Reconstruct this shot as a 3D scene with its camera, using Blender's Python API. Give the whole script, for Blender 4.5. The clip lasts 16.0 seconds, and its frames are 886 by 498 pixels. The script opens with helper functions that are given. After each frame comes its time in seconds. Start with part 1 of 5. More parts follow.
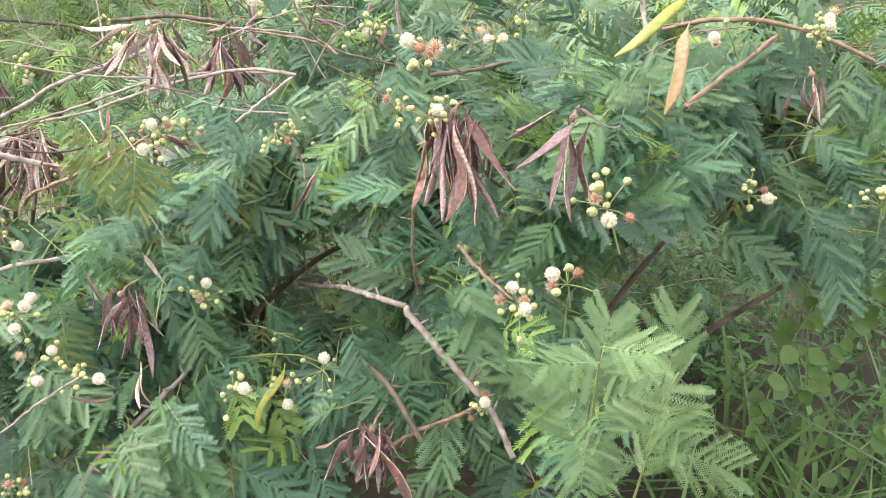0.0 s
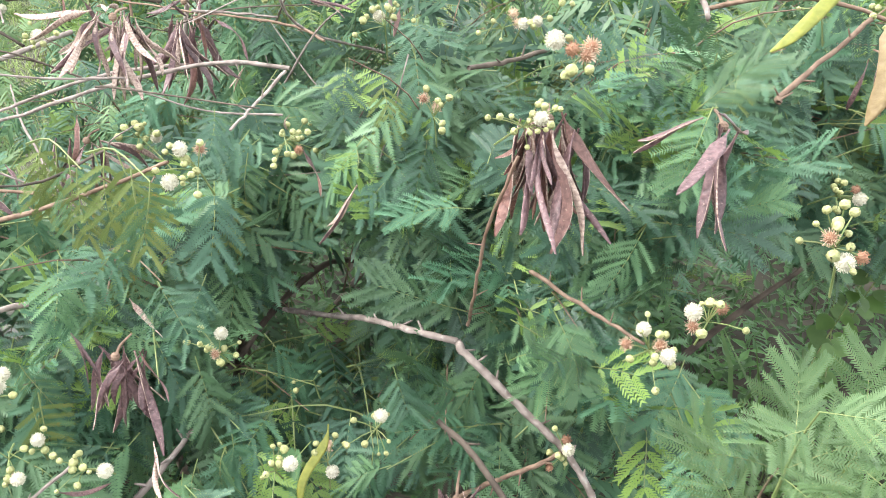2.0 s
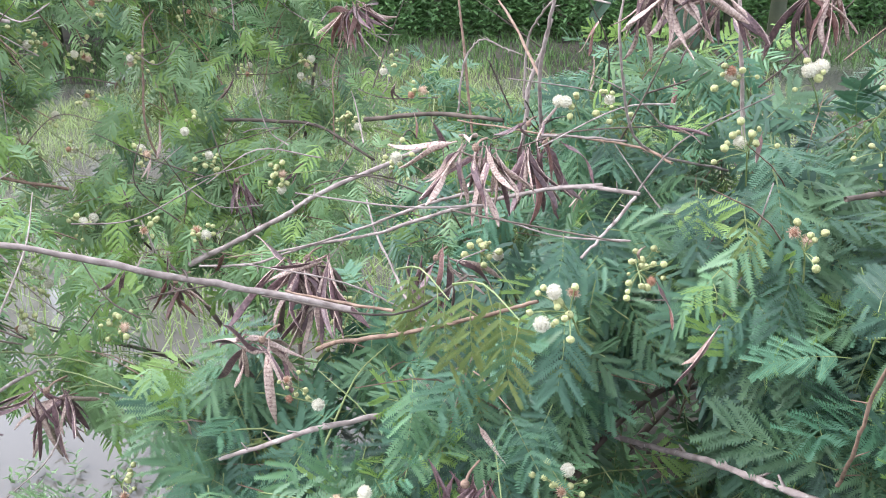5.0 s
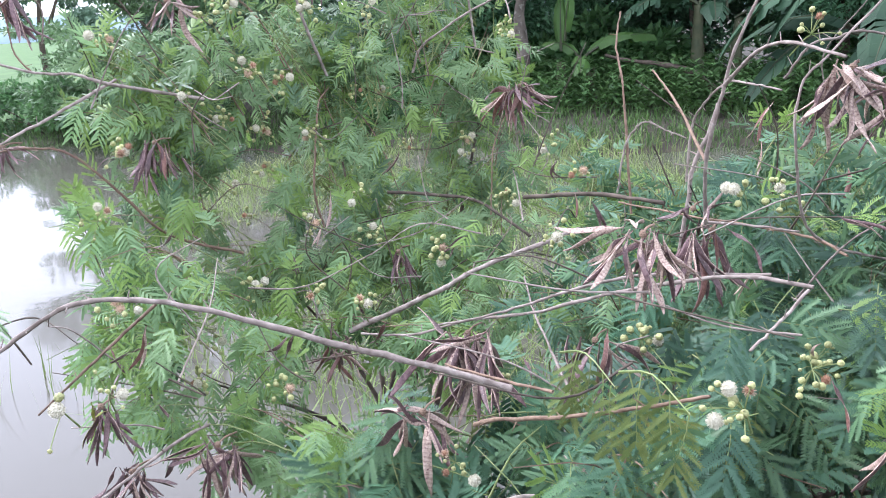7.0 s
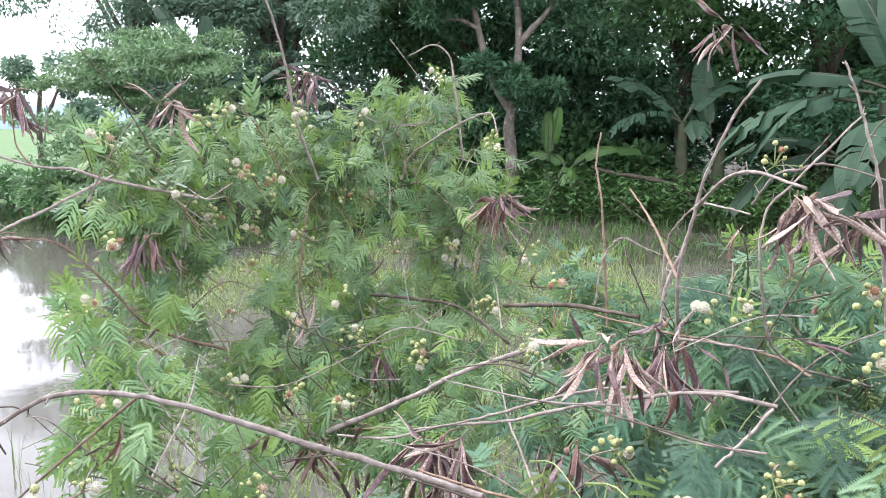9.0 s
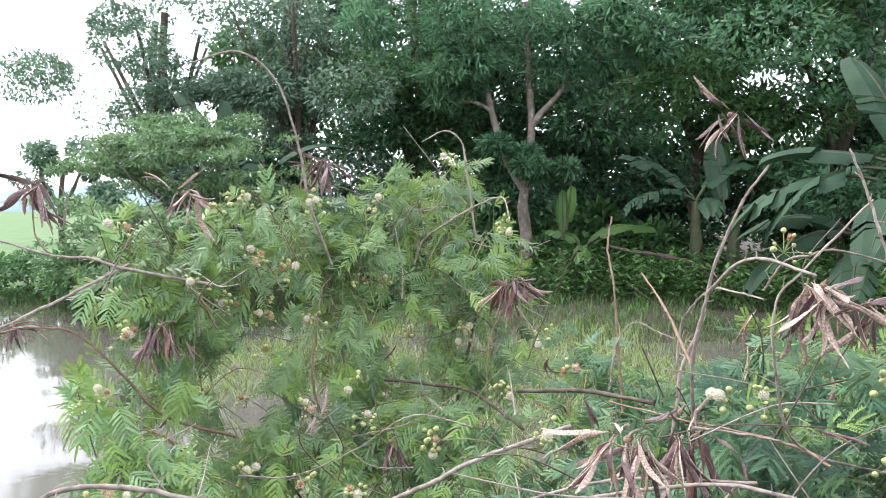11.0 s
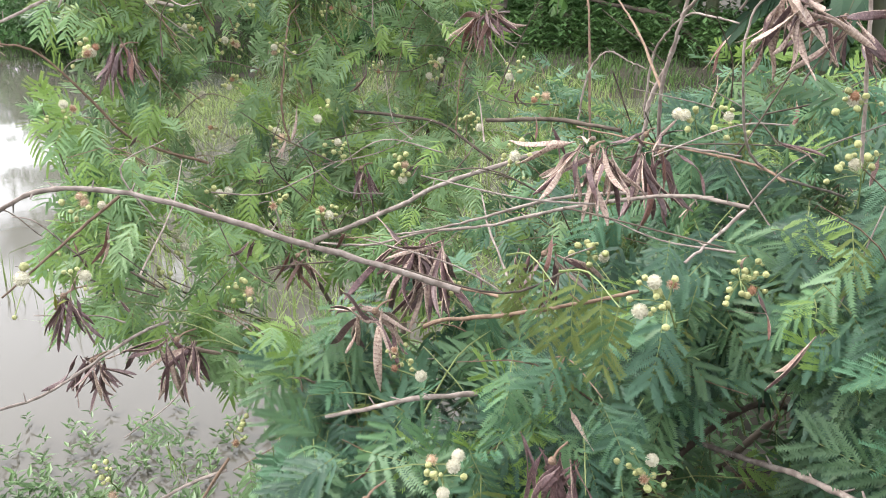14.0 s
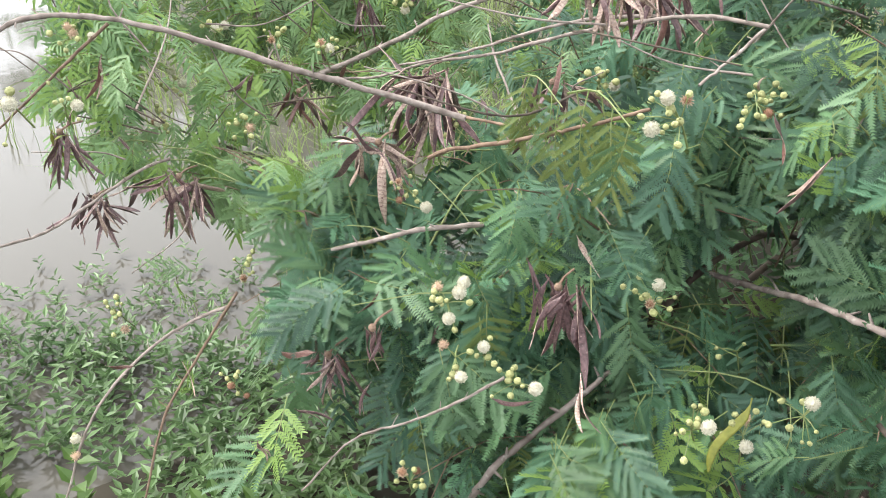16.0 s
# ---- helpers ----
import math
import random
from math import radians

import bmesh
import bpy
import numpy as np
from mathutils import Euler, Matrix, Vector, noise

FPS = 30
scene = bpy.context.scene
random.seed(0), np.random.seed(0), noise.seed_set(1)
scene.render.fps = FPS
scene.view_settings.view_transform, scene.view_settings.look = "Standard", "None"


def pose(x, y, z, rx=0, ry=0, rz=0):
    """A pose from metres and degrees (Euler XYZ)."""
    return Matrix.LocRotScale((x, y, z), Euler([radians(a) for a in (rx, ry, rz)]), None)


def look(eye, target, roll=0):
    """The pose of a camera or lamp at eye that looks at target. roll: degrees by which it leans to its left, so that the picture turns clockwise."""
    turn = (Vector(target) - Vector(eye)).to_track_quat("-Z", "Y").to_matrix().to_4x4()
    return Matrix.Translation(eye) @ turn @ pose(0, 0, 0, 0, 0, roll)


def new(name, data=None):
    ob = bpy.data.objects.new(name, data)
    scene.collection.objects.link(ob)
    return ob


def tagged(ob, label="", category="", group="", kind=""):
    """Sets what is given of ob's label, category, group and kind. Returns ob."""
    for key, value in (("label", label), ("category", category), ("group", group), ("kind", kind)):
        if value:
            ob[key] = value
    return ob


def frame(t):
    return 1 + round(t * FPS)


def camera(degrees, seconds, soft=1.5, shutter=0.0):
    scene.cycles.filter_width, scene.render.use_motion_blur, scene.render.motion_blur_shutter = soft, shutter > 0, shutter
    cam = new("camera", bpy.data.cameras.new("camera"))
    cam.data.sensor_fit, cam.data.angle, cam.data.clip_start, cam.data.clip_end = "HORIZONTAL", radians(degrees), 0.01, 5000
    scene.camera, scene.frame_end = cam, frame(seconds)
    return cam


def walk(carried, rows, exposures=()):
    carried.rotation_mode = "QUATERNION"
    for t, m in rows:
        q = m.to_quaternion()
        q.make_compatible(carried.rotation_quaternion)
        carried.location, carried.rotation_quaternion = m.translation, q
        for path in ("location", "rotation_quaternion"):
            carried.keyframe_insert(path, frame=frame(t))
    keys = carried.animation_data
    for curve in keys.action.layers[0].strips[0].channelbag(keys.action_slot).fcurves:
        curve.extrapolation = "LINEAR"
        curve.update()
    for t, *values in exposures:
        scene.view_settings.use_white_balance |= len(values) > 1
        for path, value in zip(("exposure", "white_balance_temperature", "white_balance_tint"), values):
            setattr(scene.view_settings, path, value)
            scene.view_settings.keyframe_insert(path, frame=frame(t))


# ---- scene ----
cam = camera(53.8, 16.0, soft=1.0)
PATH = [
    (0, (0.0305, -0.0157, 1.5010), (-0.0192, 1.8153, 0.6980), 0.80),
    (0.5, (-0.0345, 0.1024, 1.4888), (0.0209, 1.9364, 0.6929), 0.80),
    (1, (-0.0927, 0.1741, 1.4703), (-0.0083, 1.9993, 0.6569), 0.75),
    (1.5, (-0.2062, 0.2242, 1.4614), (-0.0267, 2.0260, 0.6120), 1.33),
    (2, (-0.2735, 0.2436, 1.4828), (0.0102, 2.0244, 0.6178), 2.15),
    (2.5, (-0.2924, 0.2826, 1.4982), (-0.0496, 2.1006, 0.7008), 1.19),
    (3, (-0.3034, 0.3102, 1.5056), (-0.1184, 2.1495, 0.7423), 0.01),
    (3.5, (-0.3258, 0.3045, 1.5139), (-0.2769, 2.1639, 0.7788), -1.19),
    (4, (-0.3330, 0.3047, 1.5170), (-0.4311, 2.1711, 0.8050), -2.18),
    (4.5, (-0.3492, 0.3036, 1.5214), (-0.5927, 2.1637, 0.8280), -2.73),
    (6.8, (-0.4001, 0.2722, 1.5550), (-1.0469, 2.0868, 1.0175), -2.98),
    (7, (-0.3974, 0.2690, 1.5578), (-1.0716, 2.0815, 1.0474), -3.07),
    (7.5, (-0.3917, 0.2672, 1.5657), (-1.0805, 2.0894, 1.1126), -2.95),
    (8, (-0.3840, 0.2605, 1.5684), (-1.0238, 2.1125, 1.1678), -2.35),
    (8.5, (-0.3784, 0.2368, 1.5694), (-1.0160, 2.0983, 1.2112), -1.04),
    (9, (-0.3714, 0.2261, 1.5788), (-1.0225, 2.0956, 1.2943), -0.49),
    (9.2, (-0.3700, 0.2225, 1.5831), (-1.0248, 2.0974, 1.3469), -0.58),
    (11.3, (-0.3584, 0.2251, 1.6001), (-1.0480, 2.0995, 1.4932), -1.05),
    (11.5, (-0.3576, 0.2151, 1.5946), (-1.0481, 2.0855, 1.4374), -0.98),
    (12, (-0.3594, 0.2018, 1.5802), (-1.0519, 2.0590, 1.3132), -0.42),
    (12.5, (-0.3574, 0.1989, 1.5695), (-1.0482, 2.0439, 1.2244), -0.21),
    (13, (-0.3537, 0.2009, 1.5572), (-1.0375, 2.0330, 1.1380), -0.25),
    (13.5, (-0.3573, 0.2052, 1.5324), (-1.0019, 2.0185, 0.9878), -0.04),
    (14, (-0.3549, 0.2063, 1.5194), (-0.9496, 2.0042, 0.8760), 0.24),
    (14.5, (-0.3533, 0.2125, 1.5074), (-0.9299, 1.9830, 0.7774), 0.14),
    (15, (-0.3532, 0.2185, 1.4967), (-0.9208, 1.9545, 0.6817), -0.08),
    (15.5, (-0.3528, 0.2235, 1.4877), (-0.9244, 1.9216, 0.5990), -0.64),
    (16, (-0.3557, 0.2239, 1.4769), (-0.9245, 1.8849, 0.5191), -0.62),
]
walk(cam, [(t, look(eye, target, roll)) for t, eye, target, roll in PATH], [(0, 1.98, 6800, 14), (2, 1.96, 6400, 10), (4.5, 1.80, 5900, 15), (7, 1.58, 5700, 18), (9, 1.70, 6050, 16), (12.5, 1.56, 6350, 12), (13.5, 1.57, 6500, 12), (16, 1.60, 6500, 10)])

# ---- world, sun, exposure ----
world = bpy.data.worlds.new("overcast_sky")
scene.world = world
world.use_nodes = True
wn, wl = world.node_tree.nodes, world.node_tree.links
sky = wn.new("ShaderNodeTexSky")
sky.sky_type = "NISHITA"
sky.sun_disc = False
sky.sun_elevation, sky.sun_rotation = radians(46), radians(-79)
sky.dust_density, sky.air_density = 4.0, 1.0
veil = wn.new("ShaderNodeMix")
veil.data_type = "RGBA"
veil.inputs["Factor"].default_value = 0.82
veil.inputs["B"].default_value = (9.4, 9.7, 10.0, 1)
wl.new(sky.outputs["Color"], veil.inputs["A"])
wl.new(veil.outputs["Result"], wn["Background"].inputs["Color"])
wn["Background"].inputs["Strength"].default_value = 0.125

sun = new("sun", bpy.data.lights.new("sun", "SUN"))
sun.data.energy, sun.data.angle, sun.data.color = 1.8, radians(20), (1.0, 0.97, 0.92)
sun.matrix_basis = look((-7.5, 2.0, 8), (0, 0.5, 0))

# ---- materials ----


def material(name, dark, light, scale=20.0, rough=0.6, bump=0.0, clear=0.0, vary=0.25, spots=None, spot_scale=60.0, spot_size=0.6, metal=0.0, island=False):
    """A surface of two mottled colours, with spots, bump, light passing through it, and a shade of its own for each piece."""
    m = bpy.data.materials.new(name)
    m.use_nodes = True
    n, l = m.node_tree.nodes, m.node_tree.links
    bsdf, out = n["Principled BSDF"], n["Material Output"]
    where = n.new("ShaderNodeTexCoord")
    grain = n.new("ShaderNodeTexNoise")
    grain.inputs["Scale"].default_value, grain.inputs["Detail"].default_value = scale, 6
    ramp = n.new("ShaderNodeValToRGB")
    ramp.color_ramp.elements[0].position, ramp.color_ramp.elements[1].position = 0.32, 0.68
    ramp.color_ramp.elements[0].color, ramp.color_ramp.elements[1].color = (*dark, 1), (*light, 1)
    l.new(where.outputs["Object"], grain.inputs["Vector"])
    l.new(grain.outputs["Fac"], ramp.inputs["Fac"])
    colour = ramp.outputs["Color"]
    if spots:
        fine = n.new("ShaderNodeTexNoise")
        fine.inputs["Scale"].default_value, fine.inputs["Detail"].default_value = spot_scale, 4
        edge = n.new("ShaderNodeMapRange")
        edge.inputs["From Min"].default_value, edge.inputs["From Max"].default_value = spot_size, spot_size + 0.08
        mix = n.new("ShaderNodeMix")
        mix.data_type = "RGBA"
        mix.inputs["B"].default_value = (*spots, 1)
        l.new(where.outputs["Object"], fine.inputs["Vector"])
        l.new(fine.outputs["Fac"], edge.inputs["Value"])
        l.new(edge.outputs["Result"], mix.inputs["Factor"])
        l.new(colour, mix.inputs["A"])
        colour = mix.outputs["Result"]
    if vary:
        own = n.new("ShaderNodeNewGeometry" if island else "ShaderNodeObjectInfo")
        span = n.new("ShaderNodeMapRange")
        span.inputs["To Min"].default_value, span.inputs["To Max"].default_value = 1 - vary, 1 + vary
        shade = n.new("ShaderNodeHueSaturation")
        l.new(own.outputs["Random Per Island" if island else "Random"], span.inputs["Value"])
        l.new(span.outputs["Result"], shade.inputs["Value"])
        l.new(colour, shade.inputs["Color"])
        colour = shade.outputs["Color"]
    l.new(colour, bsdf.inputs["Base Color"])
    bsdf.inputs["Roughness"].default_value, bsdf.inputs["Metallic"].default_value = rough, metal
    bsdf.inputs["Specular IOR Level"].default_value = 0.35
    if bump:
        relief = n.new("ShaderNodeBump")
        relief.inputs["Strength"].default_value, relief.inputs["Distance"].default_value = bump, 0.01
        l.new(grain.outputs["Fac"], relief.inputs["Height"])
        l.new(relief.outputs["Normal"], bsdf.inputs["Normal"])
    if clear:
        thin, both = n.new("ShaderNodeBsdfTranslucent"), n.new("ShaderNodeMixShader")
        both.inputs["Fac"].default_value = clear
        l.new(colour, thin.inputs["Color"])
        l.new(bsdf.outputs["BSDF"], both.inputs[1])
        l.new(thin.outputs["BSDF"], both.inputs[2])
        l.new(both.outputs["Shader"], out.inputs["Surface"])
    return m


LEAF = material("mature_leaf", (0.066, 0.132, 0.061), (0.116, 0.212, 0.094), 9, 0.5, 0, 0.2, 0.34)
LEAF_BLUE = material("bluish_leaf", (0.053, 0.125, 0.068), (0.094, 0.194, 0.104), 9, 0.5, 0, 0.18, 0.32)
# yellow-green of far bushes, brightened to put light and haze into the colour
LEAF_BRIGHTENED = material("brightened_leaf", (0.158, 0.262, 0.115), (0.240, 0.365, 0.165), 9, 0.5, 0, 0.42, 0.25)
# dark green for odd leaves, and for inner ones as shade in their colour
LEAF_DARK_SHADE = material("dark_shade_leaf", (0.032, 0.079, 0.047), (0.060, 0.124, 0.073), 9, 0.5, 0, 0.15, 0.3)
LEAF_YOUNG = material("young_leaf", (0.150, 0.245, 0.058), (0.225, 0.340, 0.086), 12, 0.5, 0, 0.42, 0.15)
LEAF_PALE = material("pale_leaf", (0.084, 0.150, 0.060), (0.120, 0.195, 0.080), 12, 0.5, 0, 0.35, 0.12)
LEAF_DRY = material("drying_leaf", (0.100, 0.145, 0.040), (0.165, 0.195, 0.058), 30, 0.7, 0, 0.25, 0.2, (0.30, 0.19, 0.045), 45, 0.64)
STALK = material("green_stalk", (0.12, 0.17, 0.05), (0.20, 0.22, 0.09), 40, 0.6, 0, 0, 0.2)
TWIG = material("brown_twig", (0.10, 0.062, 0.042), (0.20, 0.135, 0.095), 60, 0.8, 0.4, 0, 0.2)
BARK = material("grey_bark", (0.140, 0.110, 0.094), (0.29, 0.240, 0.212), 45, 0.85, 0.6, 0, 0.15, (0.29, 0.26, 0.23), 90, 0.60)
DARK_BARK = material("dark_bark", (0.045, 0.034, 0.026), (0.11, 0.085, 0.065), 30, 0.9, 0.7, 0, 0.2)
TRUNK_BARK = material("trunk_bark", (0.075, 0.062, 0.050), (0.185, 0.155, 0.13), 7, 0.9, 0.8, 0, 0.1, (0.24, 0.23, 0.20), 12, 0.6)
WHITE = material("cream_white_stamens", (0.50, 0.47, 0.36), (0.60, 0.57, 0.46), 150, 0.8, 0, 0.15, 0.05)
CREAM = material("cream_core", (0.42, 0.42, 0.22), (0.52, 0.50, 0.30), 200, 0.8, 0.3, 0, 0.1)
SALMON = material("withered_stamens", (0.40, 0.27, 0.18), (0.50, 0.37, 0.27), 120, 0.85, 0, 0.1, 0.2)
RUST = material("rusty_withered_head", (0.20, 0.10, 0.06), (0.29, 0.16, 0.10), 150, 0.85, 0.4, 0, 0.2)
BUD = material("green_yellow_bud", (0.26, 0.28, 0.11), (0.39, 0.385, 0.175), 260, 0.6, 0.5, 0, 0.22)
POD = material("purple_brown_pod", (0.056, 0.031, 0.033), (0.138, 0.082, 0.082), 22, 0.42, 0.3, 0, 0.35, (0.27, 0.19, 0.16), 38, 0.63)
POD_RUST = material("red_brown_pod", (0.080, 0.036, 0.030), (0.170, 0.086, 0.068), 25, 0.5, 0.3, 0, 0.35, (0.30, 0.21, 0.15), 40, 0.64)
POD_PALE = material("pale_open_pod", (0.22, 0.150, 0.120), (0.43, 0.335, 0.275), 24, 0.6, 0.2, 0, 0.25, (0.12, 0.06, 0.055), 30, 0.58)
POD_TAN = material("tan_ripening_pod", (0.17, 0.12, 0.055), (0.24, 0.175, 0.085), 14, 0.5, 0.2, 0.1, 0.1, (0.20, 0.12, 0.05), 60, 0.66)
POD_GREEN = material("yellow_green_pod", (0.135, 0.150, 0.025), (0.20, 0.205, 0.036), 16, 0.45, 0.2, 0.15, 0.1, (0.30, 0.20, 0.05), 50, 0.68)
GRASS = material("long_grass", (0.050, 0.105, 0.028), (0.098, 0.168, 0.048), 4, 0.5, 0, 0.35, 0.3, island=True)
REED = material("marsh_grass", (0.130, 0.185, 0.052), (0.215, 0.280, 0.095), 2, 0.6, 0, 0.3, 0.3, island=True)
HERB = material("broad_herb_leaf", (0.060, 0.114, 0.042), (0.130, 0.208, 0.078), 6, 0.4, 0, 0.3, 0.35, island=True)
VINE = material("vine_leaf", (0.055, 0.11, 0.024), (0.10, 0.17, 0.04), 14, 0.5, 0, 0.35, 0.2)
THICKET = material("undergrowth_leaf", (0.045, 0.105, 0.032), (0.092, 0.172, 0.052), 3, 0.5, 0, 0.35, 0.4, island=True)
# the shade under the shrubs is put into this darker herb green
SHADE_HERB = material("shaded_herb_leaf", (0.034, 0.085, 0.026), (0.070, 0.145, 0.042), 3, 0.5, 0, 0.3, 0.4, island=True)
CROWN_DARK = material("dark_tree_leaf", (0.053, 0.128, 0.066), (0.098, 0.202, 0.098), 1.2, 0.62, 0, 0.45, 0.45, island=True)
CROWN_MID = material("tree_leaf", (0.050, 0.118, 0.042), (0.092, 0.188, 0.064), 1.2, 0.6, 0, 0.42, 0.4, island=True)
# own light green, lifted further to stand for haze
CROWN_LIGHT = material("light_tree_leaf", (0.090, 0.165, 0.070), (0.145, 0.235, 0.105), 1.5, 0.55, 0, 0.3, 0.3, island=True)
# haze on the far crowns is put into this paler, bluer leaf colour
CROWN_HAZE = material("haze_toned_tree_leaf", (0.080, 0.140, 0.088), (0.130, 0.205, 0.135), 0.6, 0.7, 0, 0.2, 0.2, island=True)
# both dark banana greens also hold the trees' shade in their colour
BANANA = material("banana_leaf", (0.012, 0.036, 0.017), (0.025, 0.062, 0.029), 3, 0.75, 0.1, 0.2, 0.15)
BANANA_SHADE = material("shaded_banana_leaf", (0.016, 0.044, 0.021), (0.030, 0.070, 0.033), 3, 0.62, 0.1, 0.2, 0.15)
BANANA_YOUNG = material("young_banana_leaf", (0.048, 0.110, 0.024), (0.080, 0.160, 0.034), 3, 0.5, 0.1, 0.35, 0.15)
BANANA_STEM = material("banana_stem", (0.028, 0.038, 0.018), (0.060, 0.062, 0.030), 6, 0.7, 0.3)
# bluish haze over the far wood is put into its base colour
HILL = material("haze_tinted_wood", (0.20, 0.27, 0.33), (0.26, 0.33, 0.39), 0.02, 1.0, 0, 0, 0)



def seed_marks(m):
    """Dark bars where the seeds lay, across the length of an open pod."""
    n, l = m.node_tree.nodes, m.node_tree.links
    bsdf = n["Principled BSDF"]
    before = bsdf.inputs["Base Color"].links[0].from_socket
    where, bars = n.new("ShaderNodeTexCoord"), n.new("ShaderNodeTexWave")
    bars.bands_direction = "Z"
    bars.inputs["Scale"].default_value, bars.inputs["Distortion"].default_value, bars.inputs["Detail Scale"].default_value = 6.5, 2.2, 8.0
    edge, mix = n.new("ShaderNodeMapRange"), n.new("ShaderNodeMix")
    edge.inputs["From Min"].default_value, edge.inputs["From Max"].default_value, edge.inputs["To Max"].default_value = 0.70, 0.92, 0.38
    mix.data_type = "RGBA"
    mix.inputs["B"].default_value = (0.10, 0.055, 0.05, 1)
    l.new(where.outputs["Object"], bars.inputs["Vector"])
    l.new(bars.outputs["Fac"], edge.inputs["Value"])
    l.new(edge.outputs["Result"], mix.inputs["Factor"])
    l.new(before, mix.inputs["A"])
    l.new(mix.outputs["Result"], bsdf.inputs["Base Color"])


seed_marks(POD_PALE)
SOIL = material("bank_soil", (0.022, 0.019, 0.013), (0.052, 0.044, 0.030), 3.0, 0.95, 0.6, 0, 0)


def ground_surface():
    """Mud by the water, grass on the banks, young rice on the far field."""
    n, l = SOIL.node_tree.nodes, SOIL.node_tree.links
    bsdf = n["Principled BSDF"]
    mud = bsdf.inputs["Base Color"].links[0].from_socket
    where = n.new("ShaderNodeTexCoord")
    xyz = n.new("ShaderNodeSeparateXYZ")
    l.new(where.outputs["Object"], xyz.inputs["Vector"])
    blades = n.new("ShaderNodeTexNoise")
    blades.inputs["Scale"].default_value, blades.inputs["Detail"].default_value = 1.3, 8
    l.new(where.outputs["Object"], blades.inputs["Vector"])
    green = n.new("ShaderNodeValToRGB")
    green.color_ramp.elements[0].position, green.color_ramp.elements[1].position = 0.35, 0.65
    green.color_ramp.elements[0].color, green.color_ramp.elements[1].color = (0.048, 0.098, 0.026, 1), (0.074, 0.136, 0.040, 1)
    l.new(blades.outputs["Fac"], green.inputs["Fac"])
    far = n.new("ShaderNodeMapRange")
    far.inputs["From Min"].default_value, far.inputs["From Max"].default_value = 10.8, 12.2
    l.new(xyz.outputs["Y"], far.inputs["Value"])
    # the wood's floor is left dark mud, its shade put into the colour
    open_field = n.new("ShaderNodeMapRange")
    open_field.inputs["From Min"].default_value, open_field.inputs["From Max"].default_value = -9.5, -12.5
    l.new(xyz.outputs["X"], open_field.inputs["Value"])
    both = n.new("ShaderNodeMath")
    both.operation = "MULTIPLY"
    l.new(far.outputs["Result"], both.inputs[0])
    l.new(open_field.outputs["Result"], both.inputs[1])
    mix = n.new("ShaderNodeMix")
    mix.data_type = "RGBA"
    l.new(both.outputs["Value"], mix.inputs["Factor"])
    l.new(mud, mix.inputs["A"])
    l.new(green.outputs["Color"], mix.inputs["B"])
    l.new(mix.outputs["Result"], bsdf.inputs["Base Color"])


ground_surface()

WATER = bpy.data.materials.new("muddy_water")
WATER.use_nodes = True
_n, _l = WATER.node_tree.nodes, WATER.node_tree.links
_b = _n["Principled BSDF"]
_b.inputs["Base Color"].default_value = (0.090, 0.083, 0.071, 1)
_b.inputs["Roughness"].default_value, _b.inputs["IOR"].default_value = 0.06, 1.33
_w = _n.new("ShaderNodeTexNoise")
_w.inputs["Scale"].default_value, _w.inputs["Detail"].default_value = 2.2, 3
_c = _n.new("ShaderNodeTexCoord")
_r = _n.new("ShaderNodeBump")
_r.inputs["Strength"].default_value, _r.inputs["Distance"].default_value = 0.10, 0.02
_l.new(_c.outputs["Object"], _w.inputs["Vector"])
_l.new(_w.outputs["Fac"], _r.inputs["Height"])
_l.new(_r.outputs["Normal"], _b.inputs["Normal"])

# ---- building blocks ----
rng = np.random.default_rng(7)
CAMERA_SIDE = Vector((-0.35, 0.2, 1.5))     # about where the camera stands; leaves, heads and pods are fitted to it


def unit(v):
    v = np.asarray(v, float)
    return v / (np.linalg.norm(v) + 1e-12)


def mesh_of(name, verts, faces, materials, slots=None, smooth=False):
    me = bpy.data.meshes.new(name)
    me.from_pydata(np.asarray(verts, float).tolist(), [], [tuple(f) for f in np.asarray(faces).tolist()])
    for m in materials:
        me.materials.append(m)
    if slots is not None:
        me.polygons.foreach_set("material_index", np.asarray(slots, np.int32))
    if smooth:
        me.polygons.foreach_set("use_smooth", np.ones(len(me.polygons), bool))
    me.update()
    return me


def put(name, me, parent=None, m=None, label=""):
    """One mesh object, under a thing or a part when there is one; m is its place in the world."""
    ob = new(name, me)
    if parent is not None:
        ob.parent = parent
    if m is not None:
        base = parent_place(parent)
        ob.matrix_basis = base.inverted() @ m if base is not None else m
    return tagged(ob, label)


def parent_place(ob):
    if ob is None:
        return None
    here = Matrix.LocRotScale(ob.location, ob.rotation_euler, ob.scale)
    up = parent_place(ob.parent)
    return up @ here if up is not None else here


def thing(name, at, label, category, group="", kind=""):
    ob = new(name)
    ob.location = at
    return tagged(ob, label, category, group, kind)


def smooth_line(points, steps=5):
    """A rounded line through the points."""
    p = np.asarray(points, float)
    if len(p) < 3:
        return np.array([p[0] + (p[-1] - p[0]) * k for k in np.linspace(0, 1, steps + 1)])
    q = np.vstack([2 * p[0] - p[1], p, 2 * p[-1] - p[-2]])
    out = []
    for i in range(1, len(q) - 2):
        a, b, c, d = q[i - 1:i + 3]
        for k in np.arange(steps) / steps:
            out.append(0.5 * (2 * b + (c - a) * k + (2 * a - 5 * b + 4 * c - d) * k * k + (3 * b - a - 3 * c + d) * k ** 3))
    return np.array(out + [q[-2]])


